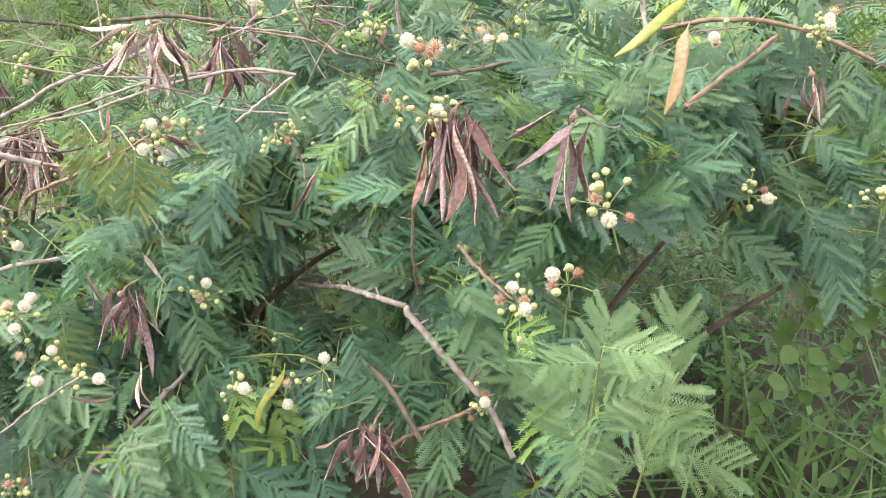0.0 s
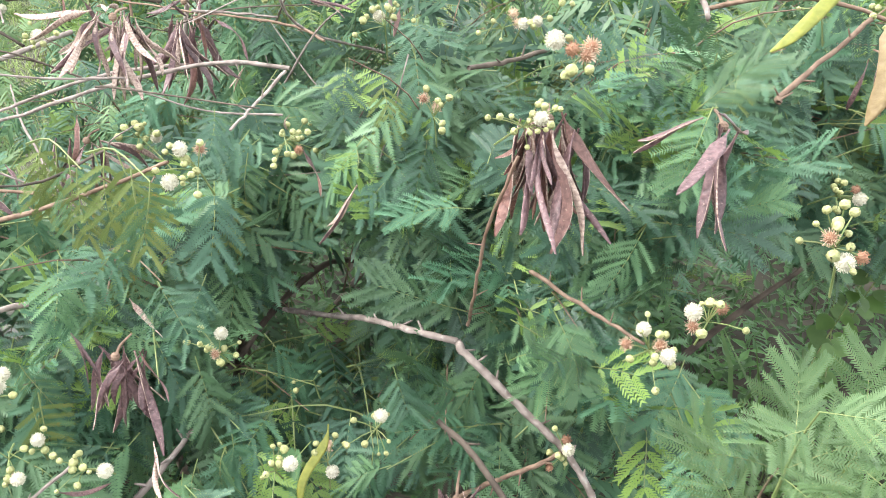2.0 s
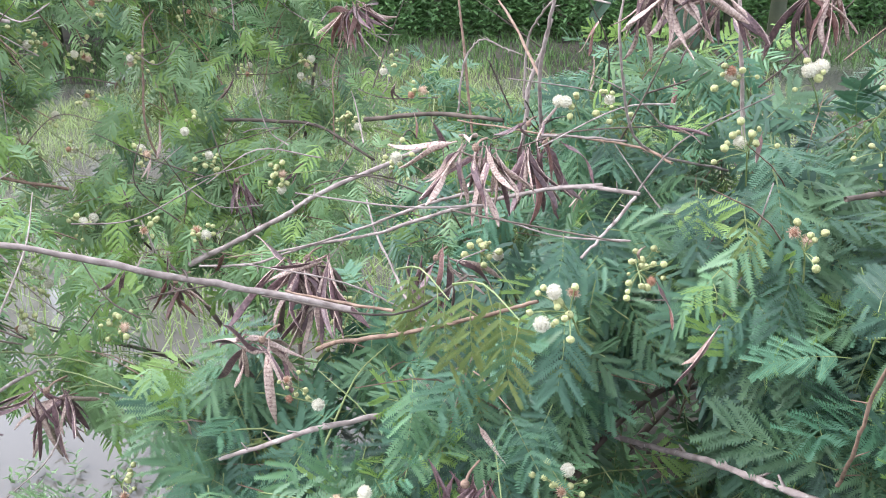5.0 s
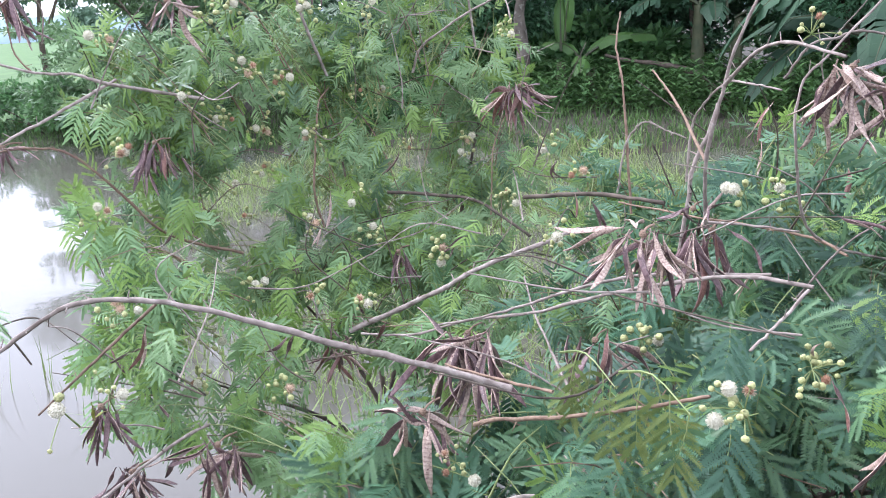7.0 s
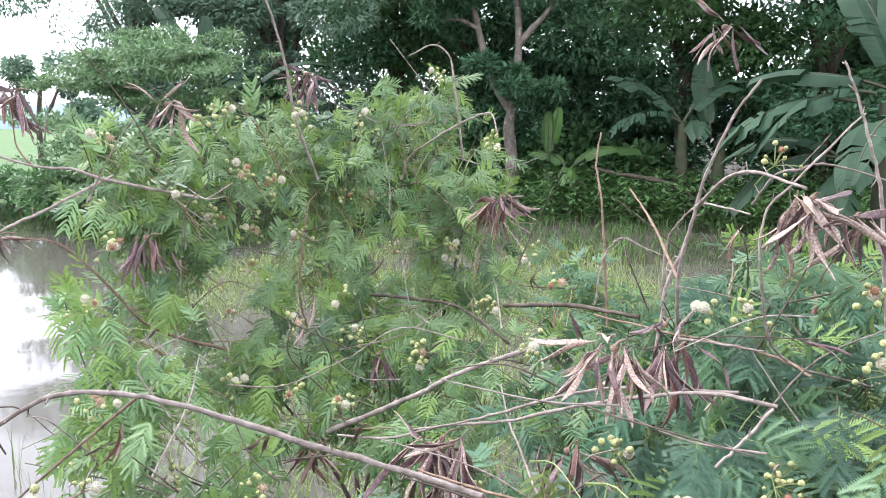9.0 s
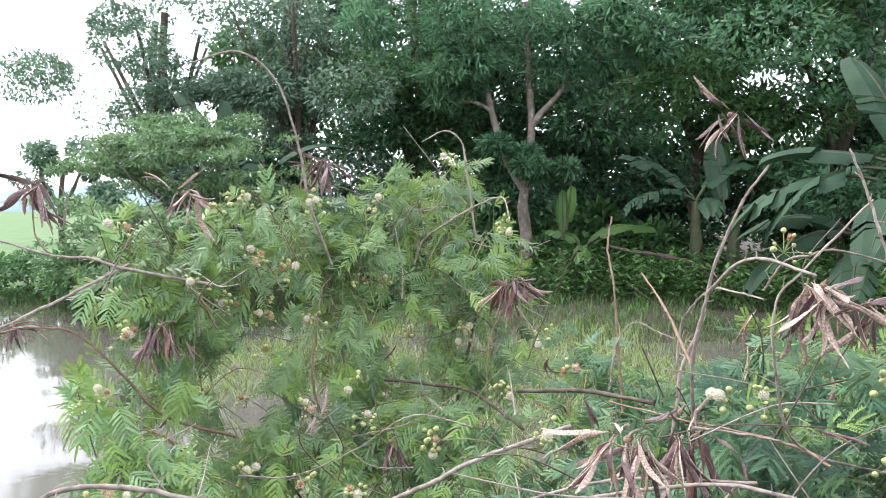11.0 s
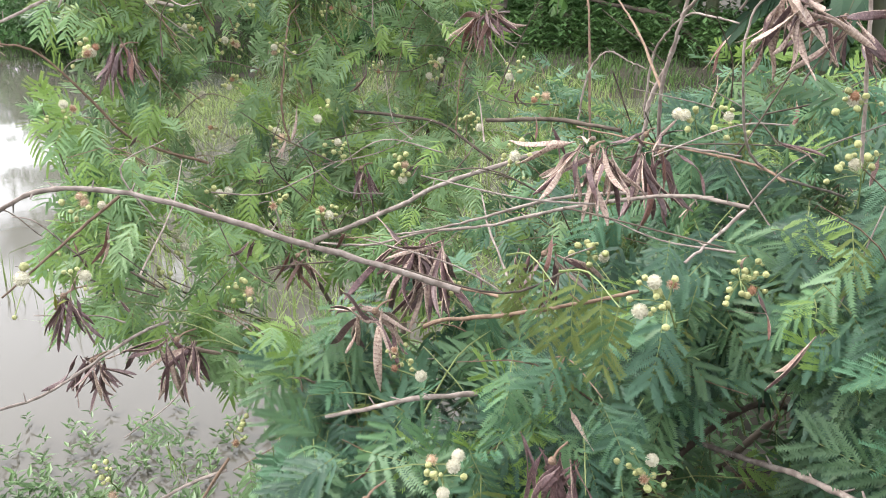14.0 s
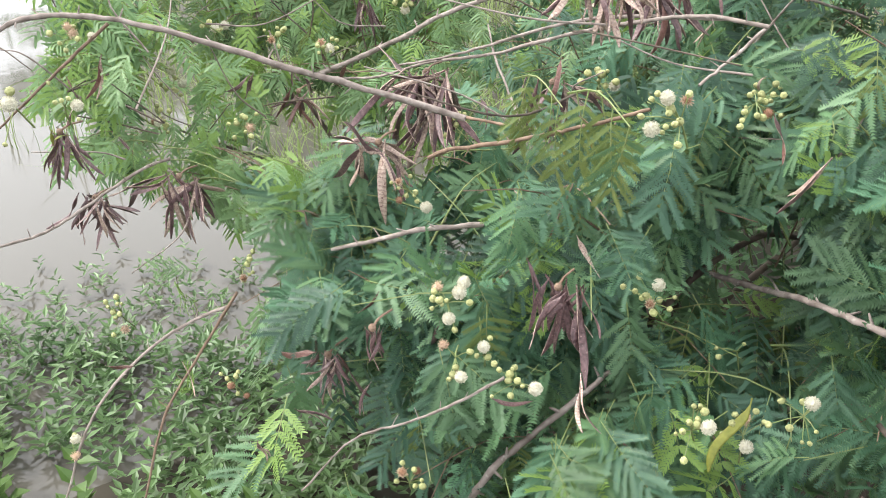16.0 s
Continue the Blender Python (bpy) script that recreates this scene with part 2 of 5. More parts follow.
def tube(line, r0, r1, sides=6, knots=0.0):
    """Verts and quads of a tapered round stem along a line."""
    line = np.asarray(line, float)
    n = len(line)
    along = np.gradient(line, axis=0)
    verts = []
    side = unit(np.cross(unit(along[0]), (0.31, 0.17, 0.93)))
    for i in range(n):
        a = unit(along[i])
        side = unit(side - a * (side @ a))
        up = np.cross(a, side)
        r = (r0 + (r1 - r0) * i / (n - 1)) * (1 + knots * rng.uniform(-1, 1))
        for k in range(sides):
            w = 2 * math.pi * k / sides
            verts.append(line[i] + r * (math.cos(w) * side + math.sin(w) * up))
    faces = []
    for i in range(n - 1):
        for k in range(sides):
            a, b = i * sides + k, i * sides + (k + 1) % sides
            faces.append((a, b, b + sides, a + sides))
    for i in (0, n - 1):
        c = i * sides
        faces.append((c, c + 1, c + 2, c + 3) if sides == 4 else (c, c + 1, c + sides // 2, c + sides - 1))
    return np.array(verts), np.array(faces)


def join(pieces):
    """Several (verts, quads) or (verts, quads, slots) as one."""
    vs, fs, ss, o = [], [], [], 0
    for p in pieces:
        v, f = p[0], p[1]
        vs.append(v)
        fs.append(np.asarray(f) + o)
        ss.append(np.asarray(p[2]) if len(p) > 2 else np.zeros(len(f), int))
        o += len(v)
    return np.vstack(vs), np.vstack(fs), np.concatenate(ss)


def turned(v, at, ahead, up, size=1.0):
    """Local verts (y ahead, z up) laid into the world."""
    y = unit(ahead)
    x = unit(np.cross(y, up))
    z = np.cross(x, y)
    return np.asarray(at) + size * (v[:, :1] * x + v[:, 1:2] * y + v[:, 2:] * z)


def placed(at, ahead, up, size=1.0):
    y = unit(ahead)
    x = unit(np.cross(y, up))
    z = np.cross(x, y)
    m = Matrix(((x[0], y[0], z[0]), (x[1], y[1], z[1]), (x[2], y[2], z[2]))).to_4x4()
    return Matrix.Translation(Vector(at)) @ m @ Matrix.Scale(float(size), 4)


# ---- twice-feathered leaves ----


def feather_leaf(seed, pairs=6, length=0.15, pinna=0.075, leaflets=14, leaflet=0.0122, width=0.0044, sag=0.25, shut=0.0, droop=0.25, comb=False, strip=False):
    """A leaf whose side ribs carry two rows of leaflets; y ahead, z up. shut folds the leaflets forwards."""
    r = np.random.default_rng(seed)
    pieces = []
    stem = np.array([(0.004 * math.sin(3 * k + seed), length * k, -sag * length * k * k) for k in np.linspace(0, 1, 3 if comb or strip else 5)])
    v, f = tube(stem, 0.0011, 0.0006, 4)
    pieces.append((v, f, np.ones(len(f), int)))
    for i in range(pairs):
        k = 0.22 + 0.78 * i / max(pairs - 1, 1)
        at = np.array((0.004 * math.sin(3 * k + seed), length * k, -sag * length * k * k))
        size = pinna * (0.72 + 0.36 * math.sin(math.pi * (0.15 + 0.75 * i / max(pairs - 1, 1)))) * r.uniform(0.9, 1.08)
        for s in (-1, 1):
            lean = radians(r.uniform(28, 50) + 20 * i / pairs)
            way = np.array((s * math.cos(lean), math.sin(lean), r.uniform(-0.22, 0.32) - droop))
            way = unit(way)
            bend = r.uniform(0.1, 0.6)
            t = np.linspace(0, 1, 3)
            rib = at + size * t[:, None] * way + np.array((0, 0.12, -bend)) * size * (t ** 2)[:, None] * 0.5
            edge = np.array((0, 0.0006, 0))
            for a in range(0 if comb or strip else 2):
                q = np.array([rib[a] - edge, rib[a + 1] - edge, rib[a + 1] + edge, rib[a] + edge])
                pieces.append((q, np.array([(0, 1, 2, 3)]), np.ones(1, int)))
            top = unit(np.array((0, 0, 1.0)) - way * way[2] + 0.15 * r.normal(size=3))
            across = unit(np.cross(way, top))
            if strip:             # too far off for single leaflets: one band, notched along its edges
                us = np.linspace(0.02, 1, 7)
                mid_line = at + size * us[:, None] * way + np.array((0, 0.12, -bend)) * size * (us ** 2)[:, None] * 0.5
                half = leaflet * 0.8 * np.sin(math.pi * np.clip(0.16 + 0.80 * us, 0, 1)) ** 0.6 * np.where(np.arange(7) % 2, 1.1, 0.78)
                lift = top * 0.16
                v = np.vstack([mid_line + half[:, None] * (across + lift), mid_line - half[:, None] * (across - lift)])
                pieces.append((v, np.array([(q, q + 1, q + 8, q + 7) for q in range(6)])))
                continue
            for j in range(leaflets):
                u = (j + 0.6) / leaflets
                base = at + size * u * way + np.array((0, 0.12, -bend)) * size * u * u * 0.5
                big = leaflet * (0.72 + 0.42 * math.sin(math.pi * min(1, 0.12 + 0.8 * u))) * r.uniform(0.72, 1.18)
                if comb:          # a fine pair of leaflets, wide at the rib and pointed
                    w = way * width * r.uniform(0.45, 0.55)
                    ends = [base + big * unit(e * across * (1 - shut) + way * (0.62 + 1.3 * shut) + top * r.uniform(-0.05, 0.26)) for e in (-1, 1)]
                    pieces.append((np.array([ends[0], base - w, ends[1], base + w]), np.array([(0, 1, 2, 3)])))
                for e in (() if comb else (-1, 1)):
                    ahead = unit(e * across * (1 - shut) + way * (0.72 + 1.3 * shut) + top * (0.10 + r.uniform(-0.1, 0.14)))
                    flat = unit(np.cross(ahead, top))
                    w = width * r.uniform(0.9, 1.1) * 0.5
                    pieces.append((np.array([base - flat * w * 0.75, base + flat * w * 0.85, base + ahead * big + flat * w * 0.22, base + ahead * big * 0.93 - flat * w * 0.45]), np.array([(0, 1, 2, 3)])))
    return join(pieces)


def leaf_kinds():
    near = [feather_leaf(s, pairs=p, length=a, pinna=b, leaflets=n + 2, leaflet=0.0084, width=0.0027, sag=g) for s, p, a, b, n, g in
            ((1, 10, 0.132, 0.060, 17, 0.30), (2, 10, 0.146, 0.062, 17, 0.45), (3, 9, 0.122, 0.055, 16, 0.20), (4, 10, 0.128, 0.064, 18, 0.60), (5, 10, 0.142, 0.058, 17, 0.35), (6, 8, 0.100, 0.052, 15, 0.25))]
    mid = [feather_leaf(s, pairs=p, length=a, pinna=b, leaflets=15, leaflet=0.0084, width=0.0046, sag=g, comb=True) for s, p, a, b, g in
           ((7, 9, 0.134, 0.062, 0.30), (8, 9, 0.126, 0.064, 0.50), (9, 8, 0.112, 0.057, 0.20), (10, 9, 0.134, 0.062, 0.40))]
    far = [feather_leaf(s, pairs=p, length=a, pinna=b, leaflets=7, leaflet=0.0060, sag=g, strip=True) for s, p, a, b, g in
           ((11, 9, 0.148, 0.058, 0.35), (12, 8, 0.138, 0.060, 0.60), (13, 8, 0.124, 0.055, 0.25), (14, 9, 0.142, 0.057, 0.45))]
    young = [feather_leaf(s, pairs=p, length=a, pinna=b, leaflets=10, leaflet=0.0125, width=0.0052, sag=0.15, shut=c, droop=-0.05) for s, p, a, b, c in
             ((21, 4, 0.075, 0.060, 0.25), (22, 3, 0.060, 0.055, 0.5), (23, 5, 0.090, 0.058, 0.35))]
    shut = [feather_leaf(s, pairs=6, length=0.10, pinna=0.050, leaflets=16, leaflet=0.0070, width=0.0022, sag=0.5, shut=0.3, droop=0.6) for s in (31, 32, 33)]
    big = [feather_leaf(s, pairs=p, length=a, pinna=b, leaflets=18, leaflet=0.0105, width=0.0046, sag=g, droop=0.12) for s, p, a, b, g in
           ((41, 8, 0.15, 0.085, 0.10), (42, 9, 0.17, 0.088, 0.25), (43, 7, 0.13, 0.080, 0.05))]
    return {"near": near, "deep": far, "mid": mid, "far": far, "young": young, "shut": shut, "big": big}


KINDS = leaf_kinds()
PAINTS = {"deep": (LEAF, LEAF_BLUE, LEAF_DARK_SHADE, LEAF_BRIGHTENED, LEAF_YOUNG), "near": (LEAF, LEAF_BLUE, LEAF_DARK_SHADE, LEAF_BRIGHTENED, LEAF_YOUNG), "mid": (LEAF, LEAF_BLUE, LEAF_DARK_SHADE, LEAF_BRIGHTENED, LEAF_YOUNG), "far": (LEAF_BRIGHTENED, LEAF_YOUNG, LEAF, LEAF_BLUE), "young": (LEAF_YOUNG, LEAF_YOUNG), "shut": (LEAF_DRY, LEAF), "big": (LEAF_PALE, LEAF_PALE)}
LEAF_MESHES = {}


def leaf_mesh(kind, shape, paint):
    key = (kind, shape, paint)
    if key not in LEAF_MESHES:
        v, f, s = KINDS[kind][shape]
        LEAF_MESHES[key] = mesh_of("leaf", v, f, (PAINTS[kind][paint], STALK), s)
    return LEAF_MESHES[key]

# ---- where the heads, pods and boughs of the bushes are ----
# x, y, z, white heads, withered heads, buds
HEADS_FRONT = [
    (-0.405, 1.175, 1.143, 2, 1, 10), (-0.42, 1.31, 0.82, 1, 1, 10), (0.18, 0.89, 1.17, 1, 2, 10),
    (0.17, 1.06, 0.99, 1, 2, 5), (0.11, 1.06, 0.95, 2, 2, 9), (-0.34, 1.17, 0.72, 1, 0, 9),
    (-0.27, 1.23, 0.69, 1, 1, 4), (-0.205, 1.216, 0.735, 1, 0, 7), (-0.58, 1.16, 0.75, 1, 0, 8),
    (-0.02, 1.05, 1.295, 1, 3, 5), (-0.02, 1.21, 1.175, 1, 0, 16), (-0.10, 1.48, 1.11, 0, 2, 5),
]
HEADS_RIGHT = [
    (-0.16, 1.63, 1.215, 1, 0, 5), (0.07, 1.21, 0.685, 1, 2, 4), (-0.31, 1.62, 1.02, 0, 0, 9),
    (0.64, 1.53, 1.25, 2, 1, 14), (0.50, 1.35, 1.015, 1, 1, 10), (0.67, 1.27, 1.04, 1, 0, 8),
    (0.13, 1.61, 1.27, 0, 0, 6), (0.43, 1.41, 1.28, 1, 1, 1), (-0.67, 1.19, 0.74, 1, 2, 3),
]
HEADS_LEFT = [
    (-0.68, 1.19, 0.84, 3, 1, 8), (-0.75, 1.20, 0.48, 0, 2, 6), (-0.84, 1.48, 0.86, 1, 2, 6),
    (-1.22, 1.52, 0.62, 0, 1, 7), (-1.43, 1.39, 0.55, 0, 1, 8), (-1.14, 1.32, 0.50, 0, 2, 5),
    (-1.44, 1.20, 0.37, 1, 1, 0), (-0.32, 1.49, 1.06, 0, 1, 8), (-0.29, 1.40, 0.71, 0, 0, 2),
    (-0.84, 1.69, 0.89, 0, 1, 8), (-0.62, 1.18, 0.77, 1, 0, 3), (-1.16, 1.00, 1.14, 1, 0, 1),
]
HEADS_MIDDLE = [
    (-0.83, 2.17, 1.07, 1, 0, 5), (-0.61, 1.96, 0.92, 1, 1, 9), (-0.36, 2.13, 1.19, 1, 0, 3),
    (-0.43, 2.09, 1.20, 2, 0, 1), (-0.32, 1.80, 1.51, 0, 1, 6), (-1.11, 2.75, 1.03, 1, 1, 9),
    (-1.00, 2.86, 1.19, 1, 0, 4), (-0.85, 2.55, 1.15, 0, 2, 3), (-0.14, 1.87, 1.28, 1, 1, 3),
    (-0.15, 1.67, 1.21, 1, 0, 6), (-0.04, 1.81, 1.28, 2, 0, 1), (0.10, 1.76, 1.28, 1, 0, 4),
    (0.03, 1.64, 1.20, 1, 1, 3), (0.08, 1.67, 1.21, 1, 1, 1),
]
HEADS_BACK = [
    (-1.92, 2.76, 1.26, 0, 1, 4), (-1.84, 2.49, 1.63, 1, 0, 4), (-1.73, 2.75, 1.61, 2, 0, 6), (-1.85, 2.58, 1.44, 1, 2, 6),
    (-1.80, 2.68, 1.40, 1, 2, 2), (-1.94, 2.56, 1.30, 1, 1, 5), (-1.89, 2.31, 1.38, 1, 0, 1),
    (-1.92, 2.73, 1.23, 1, 1, 4), (-1.76, 2.76, 1.23, 1, 1, 6), (-1.70, 3.22, 1.30, 1, 1, 5),
    (-1.73, 3.51, 1.08, 1, 1, 5), (-1.37, 3.17, 1.14, 2, 1, 12), (-1.95, 2.76, 1.11, 1, 1, 5),
    (-1.99, 2.13, 1.55, 1, 1, 2), (-1.87, 2.42, 1.61, 0, 0, 5),
]
HEADS_WATERSIDE = [
    (-1.92, 2.05, 1.28, 1, 2, 3), (-1.84, 1.86, 1.15, 1, 1, 6), (-1.99, 2.72, 0.96, 1, 1, 3), (-1.67, 2.56, 0.98, 1, 1, 5),
    (-1.46, 2.53, 0.97, 1, 0, 8), (-1.19, 2.38, 0.97, 1, 1, 6), (-1.73, 2.31, 0.86, 2, 0, 6),
    (-1.34, 2.19, 0.86, 1, 1, 4), (-1.74, 2.10, 0.77, 2, 0, 2), (-1.68, 1.94, 0.73, 1, 1, 6),
    (-1.52, 1.52, 1.05, 1, 2, 4), (-1.53, 2.58, 1.06, 1, 0, 0), (-1.50, 2.24, 0.88, 0, 1, 4), (-1.43, 1.92, 0.75, 0, 1, 5),
    (-1.27, 1.20, 1.06, 1, 0, 4),
]
HEADS_TOP = [
    (-1.18, 3.04, 1.52, 1, 0, 9), (-1.49, 3.37, 1.76, 1, 0, 2), (-1.64, 2.98, 1.61, 1, 0, 0),
    (-1.71, 2.99, 1.34, 0, 1, 2), (-2.02, 2.70, 1.04, 1, 0, 0),
]
# hub x, y, z; pods; their length; how wide they spread (0 hangs straight down); colour
PODS_NEAR = [
    (-0.565, 1.62, 1.215, 12, 0.125, 0.7, "pale"), (-0.473, 1.86, 1.165, 8, 0.13, 0.45, "dark"), (0.01, 1.24, 1.17, 15, 0.13, 0.28, "rust"),
    (0.17, 1.11, 1.20, 3, 0.12, 0.7, "dark"), (-0.545, 1.28, 0.835, 7, 0.12, 0.5, "dark"), (-0.105, 1.11, 0.70, 9, 0.13, 0.6, "dark"),
    (-0.90, 1.73, 0.985, 13, 0.15, 0.9, "open"), (-0.91, 1.51, 0.925, 5, 0.14, 1.4, "pale"), (-0.67, 1.78, 0.97, 4, 0.13, 0.4, "dark"),
    (-0.81, 1.22, 0.75, 4, 0.08, 0.5, "dark"),
]
PODS_LEFT = [
    (-1.38, 1.58, 0.77, 8, 0.13, 0.45, "open"), (-1.49, 1.46, 0.76, 11, 0.10, 0.6, "dark"), (-1.52, 1.44, 0.90, 9, 0.09, 0.9, "ripe"),
    (-1.85, 2.11, 1.29, 8, 0.11, 0.4, "dark"), (-2.06, 1.83, 1.32, 5, 0.08, 0.8, "dark"), (-2.15, 2.00, 1.67, 11, 0.12, 0.7, "rust"),
    (-1.91, 2.31, 1.64, 7, 0.12, 1.5, "pale"), (-1.73, 2.79, 1.74, 9, 0.13, 0.9, "dark"), (-1.12, 2.98, 1.34, 12, 0.13, 0.8, "rust"),
    (-0.93, 1.30, 0.62, 6, 0.09, 0.8, "dark"), (-1.32, 2.00, 0.82, 5, 0.10, 0.5, "rust"), (-1.30, 2.35, 0.96, 4, 0.10, 0.6, "dark"),
]
PODS_RIGHT = [
    (-0.27, 1.74, 1.455, 9, 0.125, 1.3, "pale"), (-0.20, 1.79, 1.42, 6, 0.11, 1.4, "open"), (-0.43, 2.26, 1.78, 6, 0.10, 1.2, "dark"),
    (-0.02, 1.88, 1.42, 6, 0.12, 0.4, "rust"), (-0.52, 2.06, 1.16, 3, 0.09, 1.8, "open"), (0.62, 1.50, 1.18, 3, 0.09, 0.3, "rust"),
]

# boughs: first and last half thickness, bark, points
BOUGHS = [
    (0.0058, 0.0035, BARK, [(-0.749, 1.49, 0.991), (-0.89, 1.475, 1.025), (-1.01, 1.44, 1.06), (-1.17, 1.40, 1.11), (-1.31, 1.37, 1.14), (-1.43, 1.34, 1.14), (-1.50, 1.32, 1.11), (-1.59, 1.29, 1.05), (-1.66, 1.27, 1.02)]),
    (0.0040, 0.0026, BARK, [(-0.31, 1.69, 1.12), (-0.42, 1.73, 1.12), (-0.55, 1.76, 1.09), (-0.67, 1.79, 1.05), (-0.80, 1.82, 1.00), (-0.94, 1.87, 0.96), (-1.09, 1.91, 0.90), (-1.24, 1.97, 0.87)]),
    (0.0030, 0.0022, BARK, [(-0.317, 1.685, 1.116), (-0.36, 1.60, 1.09), (-0.40, 1.55, 1.06)]),
    (0.0026, 0.0018, BARK, [(-0.48, 1.86, 1.18), (-0.40, 1.84, 1.18), (-0.33, 1.81, 1.18)]),
    (0.0030, 0.0022, TWIG, [(-0.05, 1.38, 0.80), (-0.055, 1.31, 0.90), (-0.053, 1.274, 1.0), (-0.03, 1.22, 1.13)]),
    (0.0038, 0.0048, DARK_BARK, [(-0.12, 1.20, 0.76), (-0.08, 1.17, 0.73), (-0.03, 1.12, 0.67)]),
    (0.0028, 0.0020, BARK, [(-0.69, 1.64, 0.93), (-0.76, 1.81, 0.93), (-0.84, 1.98, 0.96), (-0.90, 2.15, 0.97)]),
    (0.0050, 0.0056, BARK, [(-0.34, 1.70, 0.66), (-0.25, 1.58, 0.71), (-0.20, 1.48, 0.76), (-0.14, 1.39, 0.79), (-0.07, 1.35, 0.79)]),
    (0.0070, 0.0055, DARK_BARK, [(-0.42, 1.60, 0.62), (-0.35, 1.72, 0.66), (-0.26, 1.80, 0.70), (-0.18, 1.90, 0.66)]),
    (0.0066, 0.0052, BARK, [(-0.07, 1.35, 0.79), (-0.06, 1.33, 0.78), (-0.01, 1.29, 0.74), (0.05, 1.25, 0.69), (0.09, 1.22, 0.65), (0.12, 1.18, 0.60)]),
    (0.0042, 0.0035, TWIG, [(-0.12, 1.28, 0.52), (-0.05, 1.24, 0.60), (0.02, 1.22, 0.65), (0.06, 1.20, 0.69)]),
    (0.0055, 0.0042, BARK, [(0.21, 1.70, 1.30), (0.28, 1.68, 1.33), (0.33, 1.64, 1.31), (0.34, 1.60, 1.27), (0.34, 1.55, 1.23)]),
    (0.0045, 0.0035, DARK_BARK, [(-0.04, 1.53, 1.16), (0.03, 1.57, 1.16), (0.11, 1.62, 1.17)]),
    (0.0046, 0.0038, TWIG, [(0.38, 1.37, 1.15), (0.39, 1.38, 1.16), (0.47, 1.40, 1.22), (0.52, 1.41, 1.26)]),
    (0.0046, 0.0036, TWIG, [(0.40, 1.70, 1.22), (0.49, 1.64, 1.25), (0.62, 1.63, 1.24), (0.78, 1.61, 1.18), (0.90, 1.65, 1.10)]),
    (0.0028, 0.0018, BARK, [(-0.12, 2.1, 1.05), (-0.3, 1.9, 1.15), (-0.34, 1.79, 1.30), (-0.34, 1.79, 1.42), (-0.29, 1.83, 1.48), (-0.18, 1.92, 1.59)]),
]
BOUGHS_BACK = [
    (0.0045, 0.0022, BARK, [(-1.40, 3.42, 1.45), (-1.42, 3.38, 1.73), (-1.44, 3.38, 1.83), (-1.50, 3.37, 1.87), (-1.58, 3.33, 1.83)]),
    (0.0045, 0.0025, BARK, [(-1.55, 3.16, 1.38), (-1.51, 3.14, 1.46), (-1.42, 3.13, 1.52), (-1.29, 3.13, 1.59), (-1.20, 3.11, 1.61), (-1.16, 3.06, 1.53)]),
    (0.0050, 0.0030, BARK, [(-1.70, 2.80, 1.40), (-1.74, 2.73, 1.61), (-1.75, 2.70, 1.76), (-1.80, 2.66, 1.98), (-1.90, 2.6, 2.08), (-2.05, 2.55, 2.05)]),
    (0.0045, 0.0025, BARK, [(-0.50, 2.15, 1.10), (-0.50, 2.10, 1.25), (-0.48, 2.08, 1.35), (-0.45, 2.07, 1.47), (-0.40, 2.07, 1.59), (-0.35, 2.06, 1.66)]),
    (0.0042, 0.0028, BARK, [(-0.47, 2.08, 1.40), (-0.41, 1.97, 1.47), (-0.36, 1.86, 1.49), (-0.28, 1.75, 1.47)]),
    (0.0035, 0.0022, TWIG, [(-0.70, 2.47, 1.05), (-0.73, 2.54, 1.35), (-0.76, 2.62, 1.46), (-0.76, 2.69, 1.55)]),
    (0.0035, 0.0022, TWIG, [(-0.50, 2.10, 1.25), (-0.58, 2.31, 1.35), (-0.65, 2.47, 1.41)]),
    (0.0058, 0.0046, BARK, [(-0.57, 2.35, 0.98), (-0.55, 2.35, 1.13), (-0.54, 2.35, 1.20), (-0.51, 2.35, 1.27), (-0.49, 2.35, 1.34)]),
    (0.0030, 0.0020, BARK, [(-0.56, 2.40, 1.15), (-0.55, 2.40, 1.28), (-0.52, 2.35, 1.34), (-0.47, 2.30, 1.39), (-0.42, 2.25, 1.39), (-0.36, 2.20, 1.38)]),
    (0.0028, 0.0018, BARK, [(-0.74, 2.50, 1.10), (-0.72, 2.50, 1.22), (-0.69, 2.50, 1.27), (-0.66, 2.50, 1.28), (-0.62, 2.50, 1.26), (-0.57, 2.50, 1.24)]),
    (0.0026, 0.0018, BARK, [(-0.36, 2.00, 1.42), (-0.32, 1.95, 1.48), (-0.28, 1.95, 1.49), (-0.25, 1.95, 1.50), (-0.19, 1.95, 1.49), (-0.08, 1.96, 1.45)]),
    (0.0040, 0.0020, BARK, [(-0.12, 1.92, 1.15), (-0.14, 1.90, 1.34), (-0.15, 1.90, 1.45), (-0.17, 1.90, 1.53), (-0.19, 1.90, 1.60), (-0.22, 1.90, 1.68)]),
]
